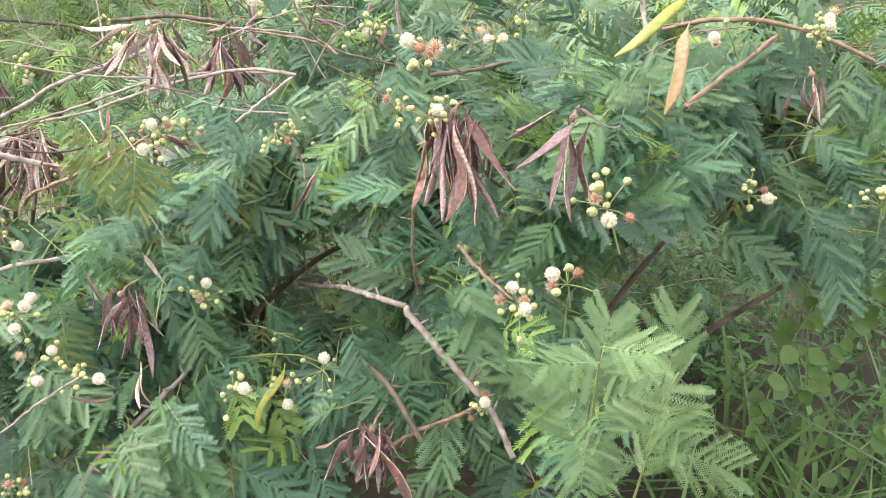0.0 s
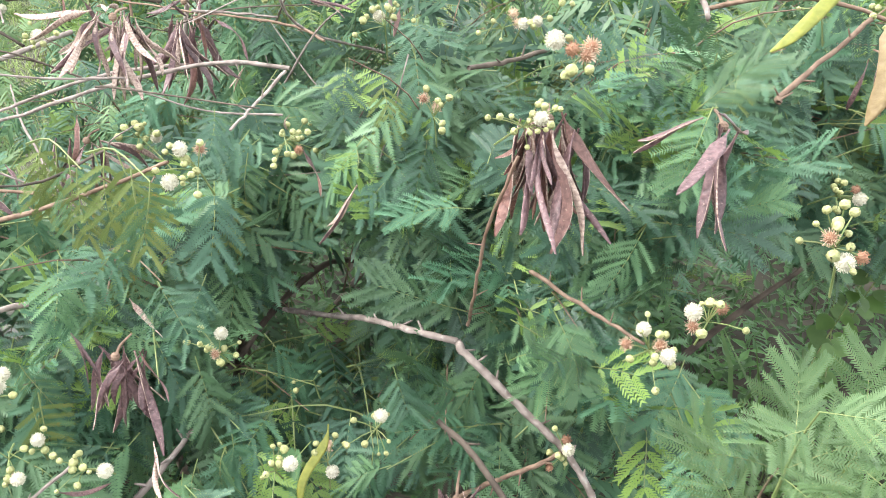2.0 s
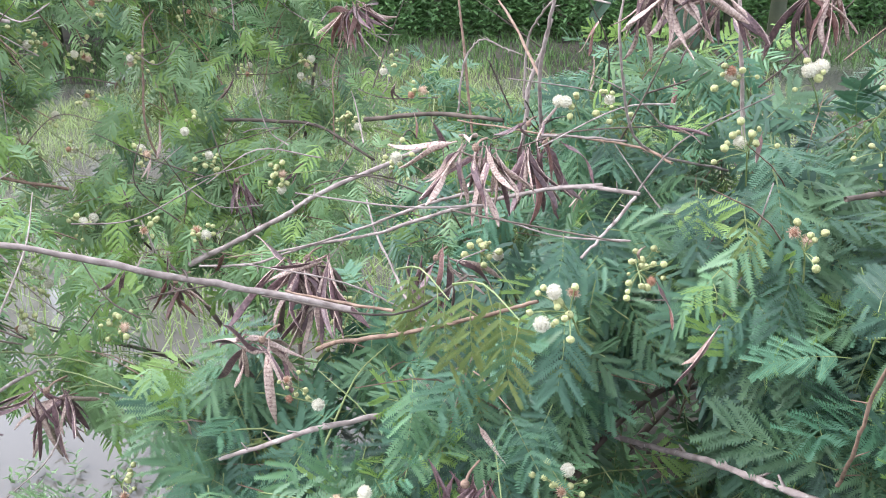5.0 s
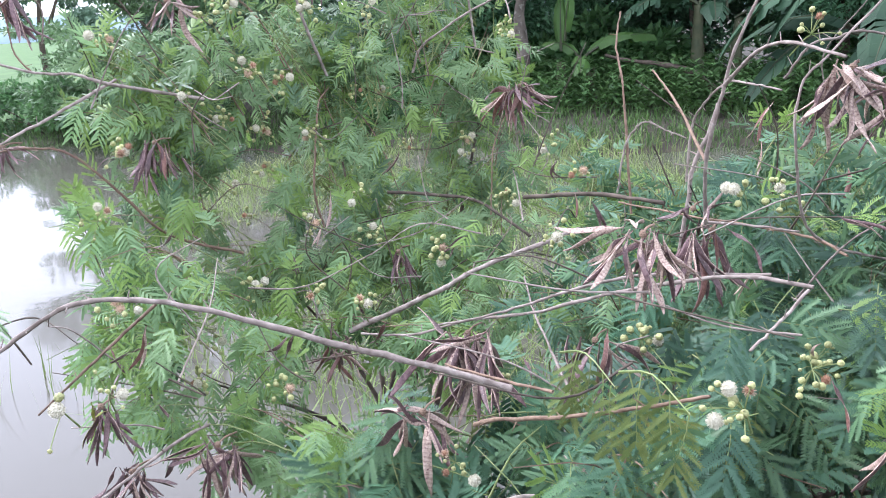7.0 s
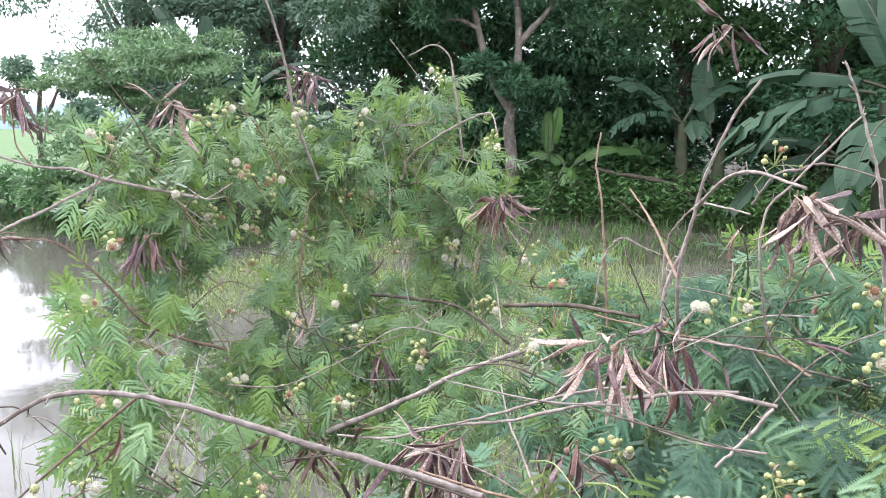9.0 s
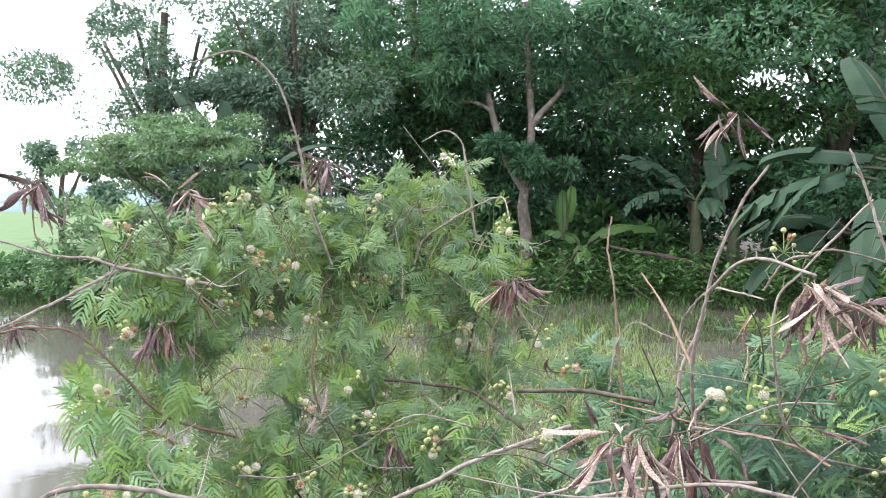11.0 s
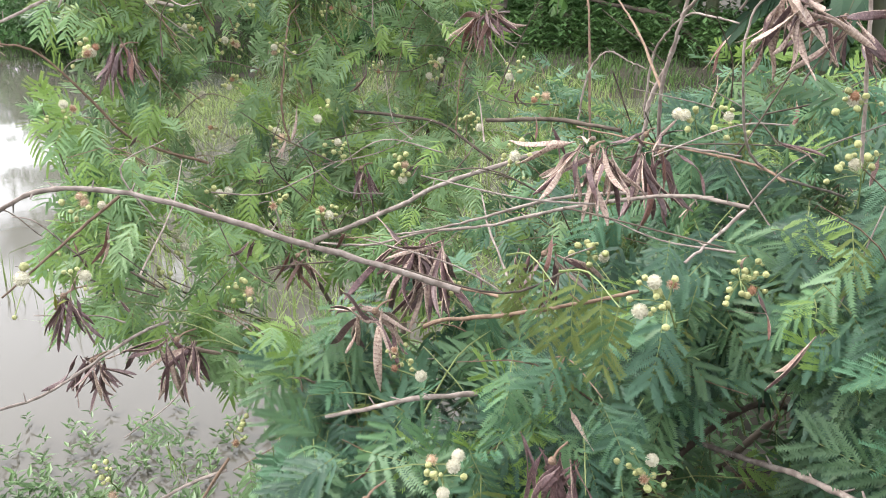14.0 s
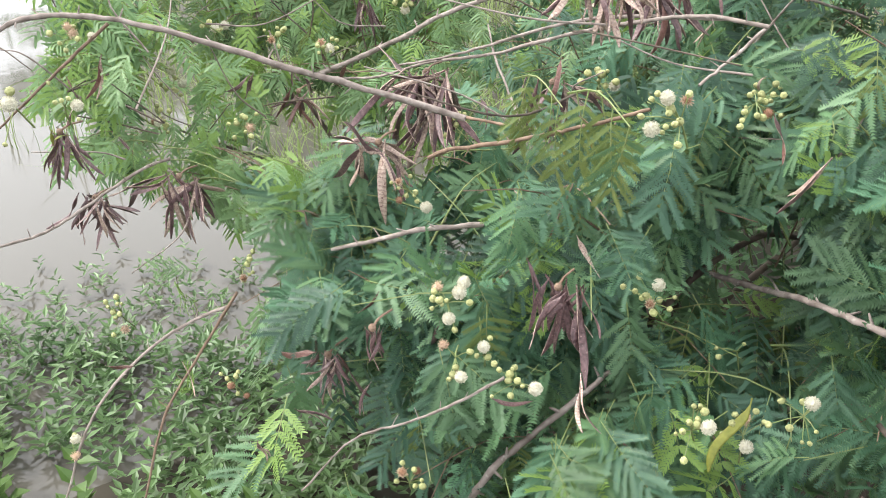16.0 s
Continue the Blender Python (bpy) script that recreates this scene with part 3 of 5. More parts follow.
BOUGHS_LEFT = [
    (0.0050, 0.0025, BARK, [(-1.82, 2.3, 1.38), (-1.95, 2.10, 1.44), (-2.02, 2.05, 1.47), (-2.08, 1.99, 1.48), (-2.2, 1.9, 1.53)]),
    (0.0025, 0.0018, TWIG, [(-2.09, 1.99, 1.48), (-2.14, 1.99, 1.54), (-2.15, 2.00, 1.67)]),
    (0.0042, 0.0025, BARK, [(-1.95, 2.12, 1.45), (-2.02, 1.97, 1.38), (-2.07, 1.85, 1.33), (-2.12, 1.8, 1.30)]),
    (0.0045, 0.0022, TWIG, [(-1.75, 2.3, 0.95), (-1.87, 2.14, 1.04), (-1.93, 2.06, 1.16), (-1.99, 1.97, 1.28), (-2.03, 1.88, 1.31), (-2.06, 1.79, 1.31)]),
    (0.0068, 0.0052, BARK, [(-1.35, 2.13, 0.81), (-1.22, 2.15, 0.87), (-1.10, 2.15, 0.93), (-1.00, 2.15, 0.99), (-0.8, 2.3, 1.05)]),
    (0.0060, 0.0050, DARK_BARK, [(-0.98, 2.47, 1.09), (-0.78, 2.38, 1.12), (-0.60, 2.29, 1.12)]),
    (0.0055, 0.0040, DARK_BARK, [(-1.47, 2.69, 1.05), (-1.31, 2.71, 1.04), (-1.18, 2.71, 1.02), (-1.0, 2.6, 0.95)]),
    (0.0040, 0.0025, TWIG, [(-1.66, 2.62, 0.95), (-1.70, 2.65, 1.05), (-1.72, 2.72, 1.19), (-1.73, 2.78, 1.31), (-1.72, 2.84, 1.36)]),
    (0.0035, 0.0025, BARK, [(-1.45, 1.65, 0.77), (-1.44, 1.55, 0.79), (-1.48, 1.42, 0.76), (-1.48, 1.31, 0.76), (-1.49, 1.21, 0.78)]),
    (0.0036, 0.0024, BARK, [(-1.20, 1.45, 0.58), (-1.28, 1.40, 0.55), (-1.35, 1.33, 0.50), (-1.41, 1.24, 0.41), (-1.46, 1.17, 0.24)]),
    (0.0050, 0.0035, BARK, [(-0.72, 1.5, 0.80), (-0.80, 1.44, 0.81), (-0.90, 1.44, 0.77), (-0.98, 1.44, 0.74)]),
    (0.0030, 0.0022, TWIG, [(-1.20, 1.46, 0.60), (-1.25, 1.36, 0.49), (-1.27, 1.27, 0.42), (-1.30, 1.2, 0.25)]),
]
BOUGHS_LOW = [
    (0.0042, 0.0070, BARK, [(-0.47, 1.37, 0.64), (-0.51, 1.33, 0.61), (-0.59, 1.27, 0.54), (-0.63, 1.23, 0.50), (-0.68, 1.25, 0.35), (-0.65, 1.4, 0.05)]),
    (0.0024, 0.0018, BARK, [(-0.60, 1.2, 0.72), (-0.66, 1.16, 0.69), (-0.74, 1.18, 0.62), (-0.84, 1.19, 0.55), (-0.95, 1.2, 0.4)]),
    (0.0036, 0.0022, BARK, [(-0.37, 1.85, 1.09), (-0.58, 1.85, 1.08), (-0.71, 1.84, 1.05), (-0.82, 1.83, 1.01), (-0.92, 1.82, 0.98), (-1.00, 1.82, 0.96)]),
    (0.0030, 0.0020, TWIG, [(-0.70, 1.56, 0.96), (-0.83, 1.62, 0.95), (-0.93, 1.68, 0.94)]),
    (0.0030, 0.0020, TWIG, [(-0.25, 1.85, 1.13), (-0.32, 1.95, 1.14), (-0.51, 2.07, 1.14), (-0.69, 2.20, 1.14)]),
    (0.0026, 0.0016, TWIG, [(-1.19, 2.85, 0.95), (-1.19, 2.88, 1.08), (-1.19, 2.92, 1.17), (-1.14, 2.97, 1.30)]),
    (0.0028, 0.0018, TWIG, [(-1.34, 1.41, 1.12), (-1.42, 1.34, 1.04), (-1.5, 1.28, 0.96)]),
    (0.0042, 0.0022, TWIG, [(-0.84, 1.57, 0.88), (-0.78, 1.50, 0.93), (-0.62, 1.36, 1.02), (-0.50, 1.27, 1.09), (-0.44, 1.22, 1.13)]),
    (0.0034, 0.0020, TWIG, [(0.02, 1.3, 0.93), (0.06, 1.15, 0.95), (0.10, 1.07, 0.95)]),
]

# ---- the bushes ----
BUSH_LABEL = "feathery shrub with white puff heads and dry pods"
bushes = {
    "right": thing("flowering_shrub", (0.10, 1.80, 0.05), BUSH_LABEL + ", on the bank", "shrub", "feathery shrubs by the pond"),
    "left": thing("flowering_shrub", (-0.55, 1.75, 0.05), BUSH_LABEL + ", leaning waterwards", "shrub", "feathery shrubs by the pond"),
    "middle": thing("flowering_shrub", (-0.45, 2.45, 0.0), BUSH_LABEL + ", behind others", "shrub", "feathery shrubs by the pond"),
    "back": thing("flowering_shrub", (-1.45, 2.75, -0.05), BUSH_LABEL + ", in water", "shrub", "feathery shrubs by the pond"),
}
# swellings of the leafy mass: bush, centre, half sizes, shoots
MASS = [
    ("right", (-0.02, 1.50, 0.80), (0.25, 0.22, 0.28), 26), ("right", (0.16, 1.40, 1.12), (0.20, 0.25, 0.18), 20),
    ("right", (-0.08, 1.85, 1.12), (0.40, 0.28, 0.18), 34), ("right", (0.45, 1.75, 1.22), (0.28, 0.30, 0.16), 22),
    # the swelling at x 1.30 is unseen, added to shade the hollow
    ("right", (0.90, 1.95, 1.20), (0.30, 0.30, 0.18), 22), ("right", (0.10, 1.35, 0.55), (0.20, 0.20, 0.20), 12), ("right", (0.05, 1.75, 0.75), (0.30, 0.25, 0.30), 18), ("right", (1.30, 1.85, 0.95), (0.28, 0.35, 0.45), 34),
    ("left", (-0.45, 1.48, 0.72), (0.25, 0.22, 0.25), 24), ("left", (-0.35, 1.60, 0.95), (0.22, 0.22, 0.16), 18),
    ("left", (-0.75, 1.40, 0.60), (0.25, 0.20, 0.22), 22), ("left", (-0.45, 1.30, 0.48), (0.35, 0.20, 0.20), 18),
    ("left", (-1.10, 1.60, 0.55), (0.22, 0.20, 0.18), 16), ("left", (-0.78, 1.75, 0.78), (0.25, 0.22, 0.18), 16),
    ("middle", (-0.50, 2.15, 0.98), (0.40, 0.25, 0.18), 28), ("middle", (-0.05, 2.30, 1.12), (0.45, 0.30, 0.20), 30),
    # the swelling at x 1.35 is unseen too, added to keep light off the hollow
    ("middle", (0.75, 2.55, 0.60), (0.45, 0.25, 0.30), 34), ("middle", (0.60, 2.50, 1.10), (0.45, 0.40, 0.30), 34), ("middle", (1.35, 2.55, 0.75), (0.45, 0.40, 0.50), 44), ("middle", (0.75, 2.35, 0.50), (0.40, 0.20, 0.30), 24), ("middle", (-0.75, 2.60, 0.98), (0.30, 0.30, 0.15), 14),
    ("back", (-1.25, 2.45, 0.80), (0.28, 0.30, 0.22), 22), ("back", (-1.75, 2.40, 0.90), (0.22, 0.35, 0.30), 24),
    ("back", (-1.70, 2.75, 1.35), (0.26, 0.30, 0.26), 28), ("back", (-1.45, 3.15, 1.30), (0.32, 0.30, 0.28), 26),
    ("back", (-1.80, 1.95, 0.75), (0.18, 0.25, 0.22), 12), ("back", (-1.45, 2.85, 0.95), (0.30, 0.30, 0.25), 18),
    ("back", (-1.30, 3.25, 1.50), (0.25, 0.25, 0.15), 10),
]

# tips of further leafy shoots
MASS_BACK = [
    (-1.91, 2.20, 1.48), (-1.85, 2.45, 1.52), (-1.78, 2.81, 1.57), (-1.62, 3.09, 1.57), (-1.48, 3.37, 1.65), (-1.28, 3.08, 1.45),
    (-1.90, 2.18, 1.33), (-1.80, 2.44, 1.36), (-1.65, 2.71, 1.34), (-1.50, 3.07, 1.25), (-1.19, 2.95, 1.14), (-1.93, 2.08, 1.46),
    (-1.64, 2.85, 1.48), (-1.71, 2.44, 1.16),
]
MASS_WATERSIDE = [
    (-1.83, 1.96, 1.18), (-1.74, 2.18, 1.04), (-1.50, 2.27, 1.01), (-1.30, 2.34, 0.97), (-1.16, 2.50, 1.01), (-1.69, 1.68, 1.15),
    (-1.58, 1.80, 0.97), (-1.47, 1.94, 0.92), (-1.55, 1.58, 0.94), (-1.41, 1.73, 0.83), (-1.30, 2.00, 0.94), (-1.13, 1.95, 0.89),
    (-1.15, 1.61, 0.83), (-1.62, 1.48, 1.06), (-1.48, 1.59, 0.85), (-1.46, 2.63, 1.11), (-1.91, 2.25, 1.17),
]
MASS_MIDDLE = [
    (-0.90, 2.63, 1.17), (-0.71, 2.47, 1.08), (-0.52, 2.33, 1.15), (-0.39, 2.29, 1.22), (-0.25, 2.24, 1.26), (-0.16, 2.05, 1.23),
    (-0.65, 2.15, 1.02), (-0.48, 2.01, 1.05), (-0.32, 1.97, 1.12), (-0.21, 1.79, 1.11), (-0.23, 1.56, 1.06), (-0.35, 1.63, 1.06),
    (-0.55, 1.54, 1.01), (-0.75, 1.78, 0.95), (-0.88, 2.30, 1.08), (-0.95, 2.25, 0.97),
]
MASS_FRONT1 = [
    (-0.80, 1.94, 0.96), (-0.73, 1.63, 0.80), (-0.68, 1.42, 0.71), (-0.56, 1.53, 0.85), (-0.41, 1.65, 0.91), (-0.25, 1.76, 0.95),
    (-0.23, 2.03, 1.05), (-0.41, 1.91, 0.99), (-0.03, 1.90, 1.06), (-0.15, 1.66, 0.98), (-0.05, 1.53, 0.96), (0.07, 1.53, 0.99),
    (-0.15, 1.58, 0.81), (-0.36, 1.69, 0.77), (-0.03, 1.41, 0.84), (0.08, 1.32, 0.91), (0.22, 1.47, 1.14), (0.19, 1.47, 1.01),
]
MASS_FRONT2 = [
    (0.33, 1.43, 1.19), (0.26, 1.34, 1.09), (0.34, 1.25, 1.12), (0.28, 1.22, 0.98), (0.07, 1.22, 0.81), (-0.00, 1.28, 0.80),
    (0.18, 1.19, 0.78), (-0.25, 1.46, 0.66), (-0.38, 1.38, 0.69), (-0.52, 1.43, 0.70), (-0.41, 1.24, 0.62), (-0.21, 1.26, 0.60),
    (-0.08, 1.31, 0.62), (0.12, 1.22, 0.70), (0.22, 1.22, 0.83), (-0.56, 1.20, 0.64), (-0.11, 1.41, 0.70),
]
MASS_LOWLEFT = [
    (-1.13, 1.42, 0.68), (-1.04, 1.49, 0.73), (-1.10, 1.30, 0.66), (-0.97, 1.30, 0.69), (-0.86, 1.32, 0.79), (-0.70, 1.41, 0.86),
    (-0.64, 1.37, 0.81), (-0.80, 1.14, 0.72), (-0.71, 1.16, 0.69), (-0.61, 1.12, 0.68), (-0.51, 1.18, 0.71), (-0.44, 1.27, 0.73),
    (-0.79, 1.04, 0.65), (-0.96, 1.16, 0.63), (-1.21, 1.33, 0.57), (-0.52, 1.08, 0.66), (-1.15, 1.59, 0.77),
]
MASS_RIGHTEDGE = [
    (0.54, 1.49, 1.16), (0.67, 1.55, 1.05), (0.75, 1.58, 1.12), (0.66, 1.72, 1.19), (0.77, 1.52, 0.97), (0.38, 1.27, 1.17), (0.52, 1.62, 1.21), (0.34, 1.30, 1.12),
    (0.51, 2.02, 1.14), (0.67, 2.20, 1.21), (0.49, 2.19, 1.16), (0.51, 1.83, 1.08), (0.41, 2.34, 1.26), (0.64, 2.33, 1.26), (0.69, 2.23, 1.28),
    (0.82, 1.86, 1.20), (0.92, 1.88, 1.13), (0.84, 1.74, 1.05), (1.00, 2.07, 1.20), (0.79, 1.86, 1.08),
]

# heads of the far bushes are moved towards the camera, clear of the leaves
def nudged_to_camera(row):
    p = np.array(row[:3])
    if p[1] > 1.8 and p[0] < -1.0 or p[1] > 1.95:
        p = p + unit(np.array(CAMERA_SIDE) - p) * 0.14
    return (*[float(c) for c in p], *row[3:])


HEADS_MIDDLE, HEADS_BACK, HEADS_WATERSIDE, HEADS_TOP = [[nudged_to_camera(row) for row in rows] for rows in (HEADS_MIDDLE, HEADS_BACK, HEADS_WATERSIDE, HEADS_TOP)]
# gaps in the leaves, cut along the camera's view: the dark hollow under the bank's bush, and windows onto the water
HOLLOWS = [
    (0.50, 1.73, 0.70, 0.06), (0.57, 1.70, 0.66, 0.08), (0.50, 1.68, 0.61, 0.08), (0.62, 1.67, 0.57, 0.09), (0.75, 1.67, 0.57, 0.09),
    (0.87, 1.66, 0.55, 0.09), (0.76, 1.90, 0.57, 0.08),
    (-0.32, 1.50, 0.91, 0.050), (-0.28, 1.50, 0.96, 0.045), (-0.33, 1.50, 0.86, 0.040), (-0.20, 1.50, 0.88, 0.045),
    (-1.94, 1.77, 1.15, 0.07), (-1.92, 1.76, 1.05, 0.08), (-1.84, 1.66, 0.96, 0.08), (-1.78, 1.56, 0.90, 0.08),
    (-1.98, 2.41, 1.19, 0.04), (-1.91, 2.42, 1.12, 0.05),
]
KEEP_CLEAR = [(q[:3], q[3]) for q in HOLLOWS]                       # points left open towards the camera, with the room round them
for row in HEADS_FRONT + HEADS_RIGHT + HEADS_LEFT + HEADS_MIDDLE + HEADS_BACK + HEADS_WATERSIDE + HEADS_TOP:
    KEEP_CLEAR.append((row[:3], 0.075 if row[1] < 1.8 else 0.078))
for row in PODS_NEAR + PODS_LEFT + PODS_RIGHT:
    KEEP_CLEAR.append(((row[0], row[1], row[2] - 0.03), 0.09))
    KEEP_CLEAR.append(((row[0], row[1], row[2] - 0.09), 0.08))
for r0, r1, bark, pts in BOUGHS + BOUGHS_BACK + BOUGHS_LEFT + BOUGHS_LOW:
    for q in smooth_line(pts, 4):
        KEEP_CLEAR.append((tuple(q), 0.04))
CLEAR_AT = np.array([k[0] for k in KEEP_CLEAR])
CLEAR_R = np.array([k[1] for k in KEEP_CLEAR])
CLEAR_WAY = np.array(CAMERA_SIDE) - CLEAR_AT
CLEAR_WAY /= np.linalg.norm(CLEAR_WAY, axis=1)[:, None]


def hides_from_camera(p):
    """Whether a leaf at p would hide a head, a pod, a bough or a gap from the camera."""
    off = p - CLEAR_AT
    along = np.clip((off * CLEAR_WAY).sum(1), 0, 0.9)
    gap = np.linalg.norm(off - along[:, None] * CLEAR_WAY, axis=1)
    return bool((gap < CLEAR_R).any())


leaf_rows = {k: [] for k in bushes}       # at, ahead, up, size, kind, shape, paint
twig_rows = {k: [] for k in bushes}


def shoot(bush, tip, length=0.36, leaves=7, heading=None, free=True, kind=None, young=0.25, deep=False):
    """A twig that ends at tip and carries feathered leaves."""
    root = np.array(bushes[bush].location)
    tip = np.asarray(tip, float)
    back = unit((root + np.array((0, 0.1, 0.45)) - tip) * np.array((1, 1, 0.75)) + rng.normal(0, 0.24, 3) * np.array((1, 1, 0.6))) if heading is None else -unit(heading)
    base = tip + back * length
    mid = (tip + base) / 2 + np.array((0, 0, 0.05 * length / 0.36))
    line = smooth_line([base, mid, tip], 3)
    kept = len(leaf_rows[bush])
    spin = rng.uniform(0, 6.28)
    for i in range(leaves):
        k = 0.18 + 0.80 * i / max(leaves - 1, 1)
        j = min(int(k * (len(line) - 1)), len(line) - 2)
        at = line[j] + (line[j + 1] - line[j]) * (k * (len(line) - 1) - j)
        a = unit(line[j + 1] - line[j])
        spin += 2.4
        s1 = unit(np.cross(a, (0.1, 0.2, 0.97)))
        s2 = np.cross(a, s1)
        side = math.cos(spin) * s1 + math.sin(spin) * s2
        to_camera = unit(np.array(CAMERA_SIDE) - at)
        ahead = unit(side + 0.45 * a + 0.35 * to_camera + np.array((0, 0, -0.12 if kind == "big" else rng.uniform(-1.1, -0.3))) + rng.normal(0, 0.15, 3))
        up = unit(np.array((0, 0, 0.75)) + 0.75 * to_camera + rng.normal(0, 0.25, 3))
        dist = np.linalg.norm(at - np.array(CAMERA_SIDE))
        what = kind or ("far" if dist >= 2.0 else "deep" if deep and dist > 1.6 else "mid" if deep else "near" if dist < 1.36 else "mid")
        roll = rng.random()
        # inner shoots take the dark tone twice as often: their shade put into colour
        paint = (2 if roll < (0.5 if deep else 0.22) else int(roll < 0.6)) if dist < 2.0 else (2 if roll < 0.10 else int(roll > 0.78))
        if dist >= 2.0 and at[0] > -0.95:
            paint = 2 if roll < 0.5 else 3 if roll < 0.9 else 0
        if dist < 2.0 and at[0] < -1.1:        # paler leaves out over the water, light put into their tone
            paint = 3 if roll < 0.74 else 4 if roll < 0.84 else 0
        if kind:
            paint = int(roll < 0.5)
        if kind is None:
            pick = rng.random()
            if i >= leaves - 2 and pick < young:
                what, paint, ahead = "young", 0, unit(ahead + np.array((0, 0, 0.8)))
            elif i < leaves - 2 and pick > 0.90:
                what, paint = "shut", int(roll < 0.4)
        if what == "shut":
            ahead = unit(ahead * 0.45 + np.array((0, 0, -0.9)))
        size = rng.uniform(0.82, 1.15) * (0.60 if kind == "big" else 0.84 if what == "near" else 0.66 if at[0] < -1.1 else 0.90 if dist < 2.0 else 0.62)
        tipwards = at + ahead * 0.09 * size
        if free and (hides_from_camera(tipwards) or hides_from_camera(at + ahead * 0.14 * size) or hides_from_camera(at + ahead * 0.03)):
            continue
        leaf_rows[bush].append((at, ahead, up, size, what, int(rng.integers(len(KINDS[what]))), paint))
    if len(leaf_rows[bush]) - kept >= 4:
        twig_rows[bush].append(line)


def nearest_bush(p):
    if p[1] > 2.3 and p[0] < -0.98 or p[0] < -1.6:
        return "back"
    if p[1] > 1.95:
        return "middle"
    return "right" if p[0] > -0.25 else "left"


for row in HEADS_FRONT + HEADS_RIGHT + HEADS_LEFT + HEADS_MIDDLE + HEADS_BACK + HEADS_WATERSIDE + HEADS_TOP:
    shoot(nearest_bush(row), row[:3], 0.30, 2 if row[0] < -1.1 and row[1] < 1.25 else 7, young=0.85)
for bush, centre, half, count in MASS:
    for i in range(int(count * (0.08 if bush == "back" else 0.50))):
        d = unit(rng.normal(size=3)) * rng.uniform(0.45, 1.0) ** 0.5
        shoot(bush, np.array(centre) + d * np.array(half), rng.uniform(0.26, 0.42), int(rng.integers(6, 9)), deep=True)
for spots, room, count in ((MASS_BACK, 0.18, 18), (MASS_WATERSIDE, 0.15, 16), (MASS_MIDDLE, 0.13, 8), (MASS_FRONT1, 0.09, 5), (MASS_FRONT2, 0.08, 4), (MASS_LOWLEFT, 0.08, 4), (MASS_RIGHTEDGE, 0.11, 8)):
    for spot in spots:
        for i in range(count):
            tip = np.array(spot) + unit(rng.normal(size=3)) * room * rng.random() ** 0.5
            if spot[1] > 1.9 or spot[0] < -1.3:
                tip = tip + unit(tip - np.array(CAMERA_SIDE)) * 0.16
            shoot(nearest_bush(tip), tip, rng.uniform(0.22, 0.34), int(rng.integers(5, 8)), young=0.35)
# a pale young shoot low on the near side, and a spray of tired leaves by the main head
for tip in ((0.19, 0.86, 1.00), (0.29, 0.89, 0.95), (0.19, 0.90, 0.90), (0.28, 0.90, 0.85)):
    shoot("right", tip, 0.15, 4, heading=(tip[0] - 0.21, -0.22, 0.75), free=False, kind="big")
for tip in ((-0.46, 1.21, 1.11), (-0.56, 1.31, 1.09)):
    shoot("left", tip, 0.16, 5, heading=(0.55, -0.7, 0.05), free=False, kind="shut")

NEAREST = 290
for key, bush in bushes.items():
    rows = sorted(leaf_rows[key], key=lambda q: np.linalg.norm(q[0] - np.array(CAMERA_SIDE)))
    for at, ahead, up, size, what, shape, paint in rows[:NEAREST]:
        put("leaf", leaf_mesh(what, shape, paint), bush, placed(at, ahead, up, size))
    pieces, paints = [], [LEAF, LEAF_BLUE, LEAF_YOUNG, LEAF_DRY, LEAF_DARK_SHADE, STALK, LEAF_BRIGHTENED, LEAF_PALE]
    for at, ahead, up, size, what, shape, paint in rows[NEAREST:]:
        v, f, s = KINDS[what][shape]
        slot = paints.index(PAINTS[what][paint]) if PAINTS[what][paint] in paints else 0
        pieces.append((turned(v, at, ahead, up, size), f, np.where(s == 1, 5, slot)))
    if pieces:
        v, f, s = join(pieces)
        v = v - np.array(bush.location)
        tagged(put("foliage", mesh_of("foliage", v, f, paints, s), bush), kind="stuff")
    for i, line in enumerate(twig_rows[key]):
        v, f = tube(line, 0.0020, 0.0009, 4)
        put("twig", mesh_of("twig", v - np.array(bush.location), f, [STALK if i % 3 else TWIG]), bush)

for r0, r1, bark, pts in BOUGHS + BOUGHS_BACK + BOUGHS_LEFT + BOUGHS_LOW:
    bush = bushes[nearest_bush(pts[0])]
    line = smooth_line(pts, 6)
    line[1:-1] += rng.normal(0, 0.0007, (len(line) - 2, 3))
    v, f = tube(line, r0, r1, 7, 0.14)
    pieces = [(v, f)]
    for j in range(2, len(line) - 2, 3):      # stubs of old side shoots
        d = unit(rng.normal(size=3) + np.array((0, 0, 0.5)))
        pieces.append(tube(np.array([line[j], line[j] + d * 0.012, line[j] + d * 0.022]), r1 * 0.55, r1 * 0.25, 4))
    v, f, s = join(pieces)
    put("branch", mesh_of("branch", v - np.array(bush.location), f, [bark], smooth=True), bush)
# thin bare twigs left over from other years
for i in range(125):
    spots = MASS_BACK + MASS_WATERSIDE + MASS_MIDDLE
    a = np.array(spots[int(rng.integers(len(spots)))]) + rng.normal(0, 0.10, 3) + np.array((0, 0.05, -0.05))
    d = unit(np.array((rng.normal(0, 0.7), rng.normal(-0.2, 0.5), rng.uniform(-0.2, 1.0))))
    size = rng.uniform(0.14, 0.36)
    bush = bushes[nearest_bush(a)]
    line = smooth_line([a, a + d * size * 0.5 + rng.normal(0, 0.02, 3), a + d * size + rng.normal(0, 0.04, 3)], 5)
    v, f = tube(line, 0.0022, 0.0011, 5, 0.1)
    put("dead_twig", mesh_of("dead_twig", v - np.array(bush.location), f, [BARK if i % 2 else DARK_BARK], smooth=True), bush)
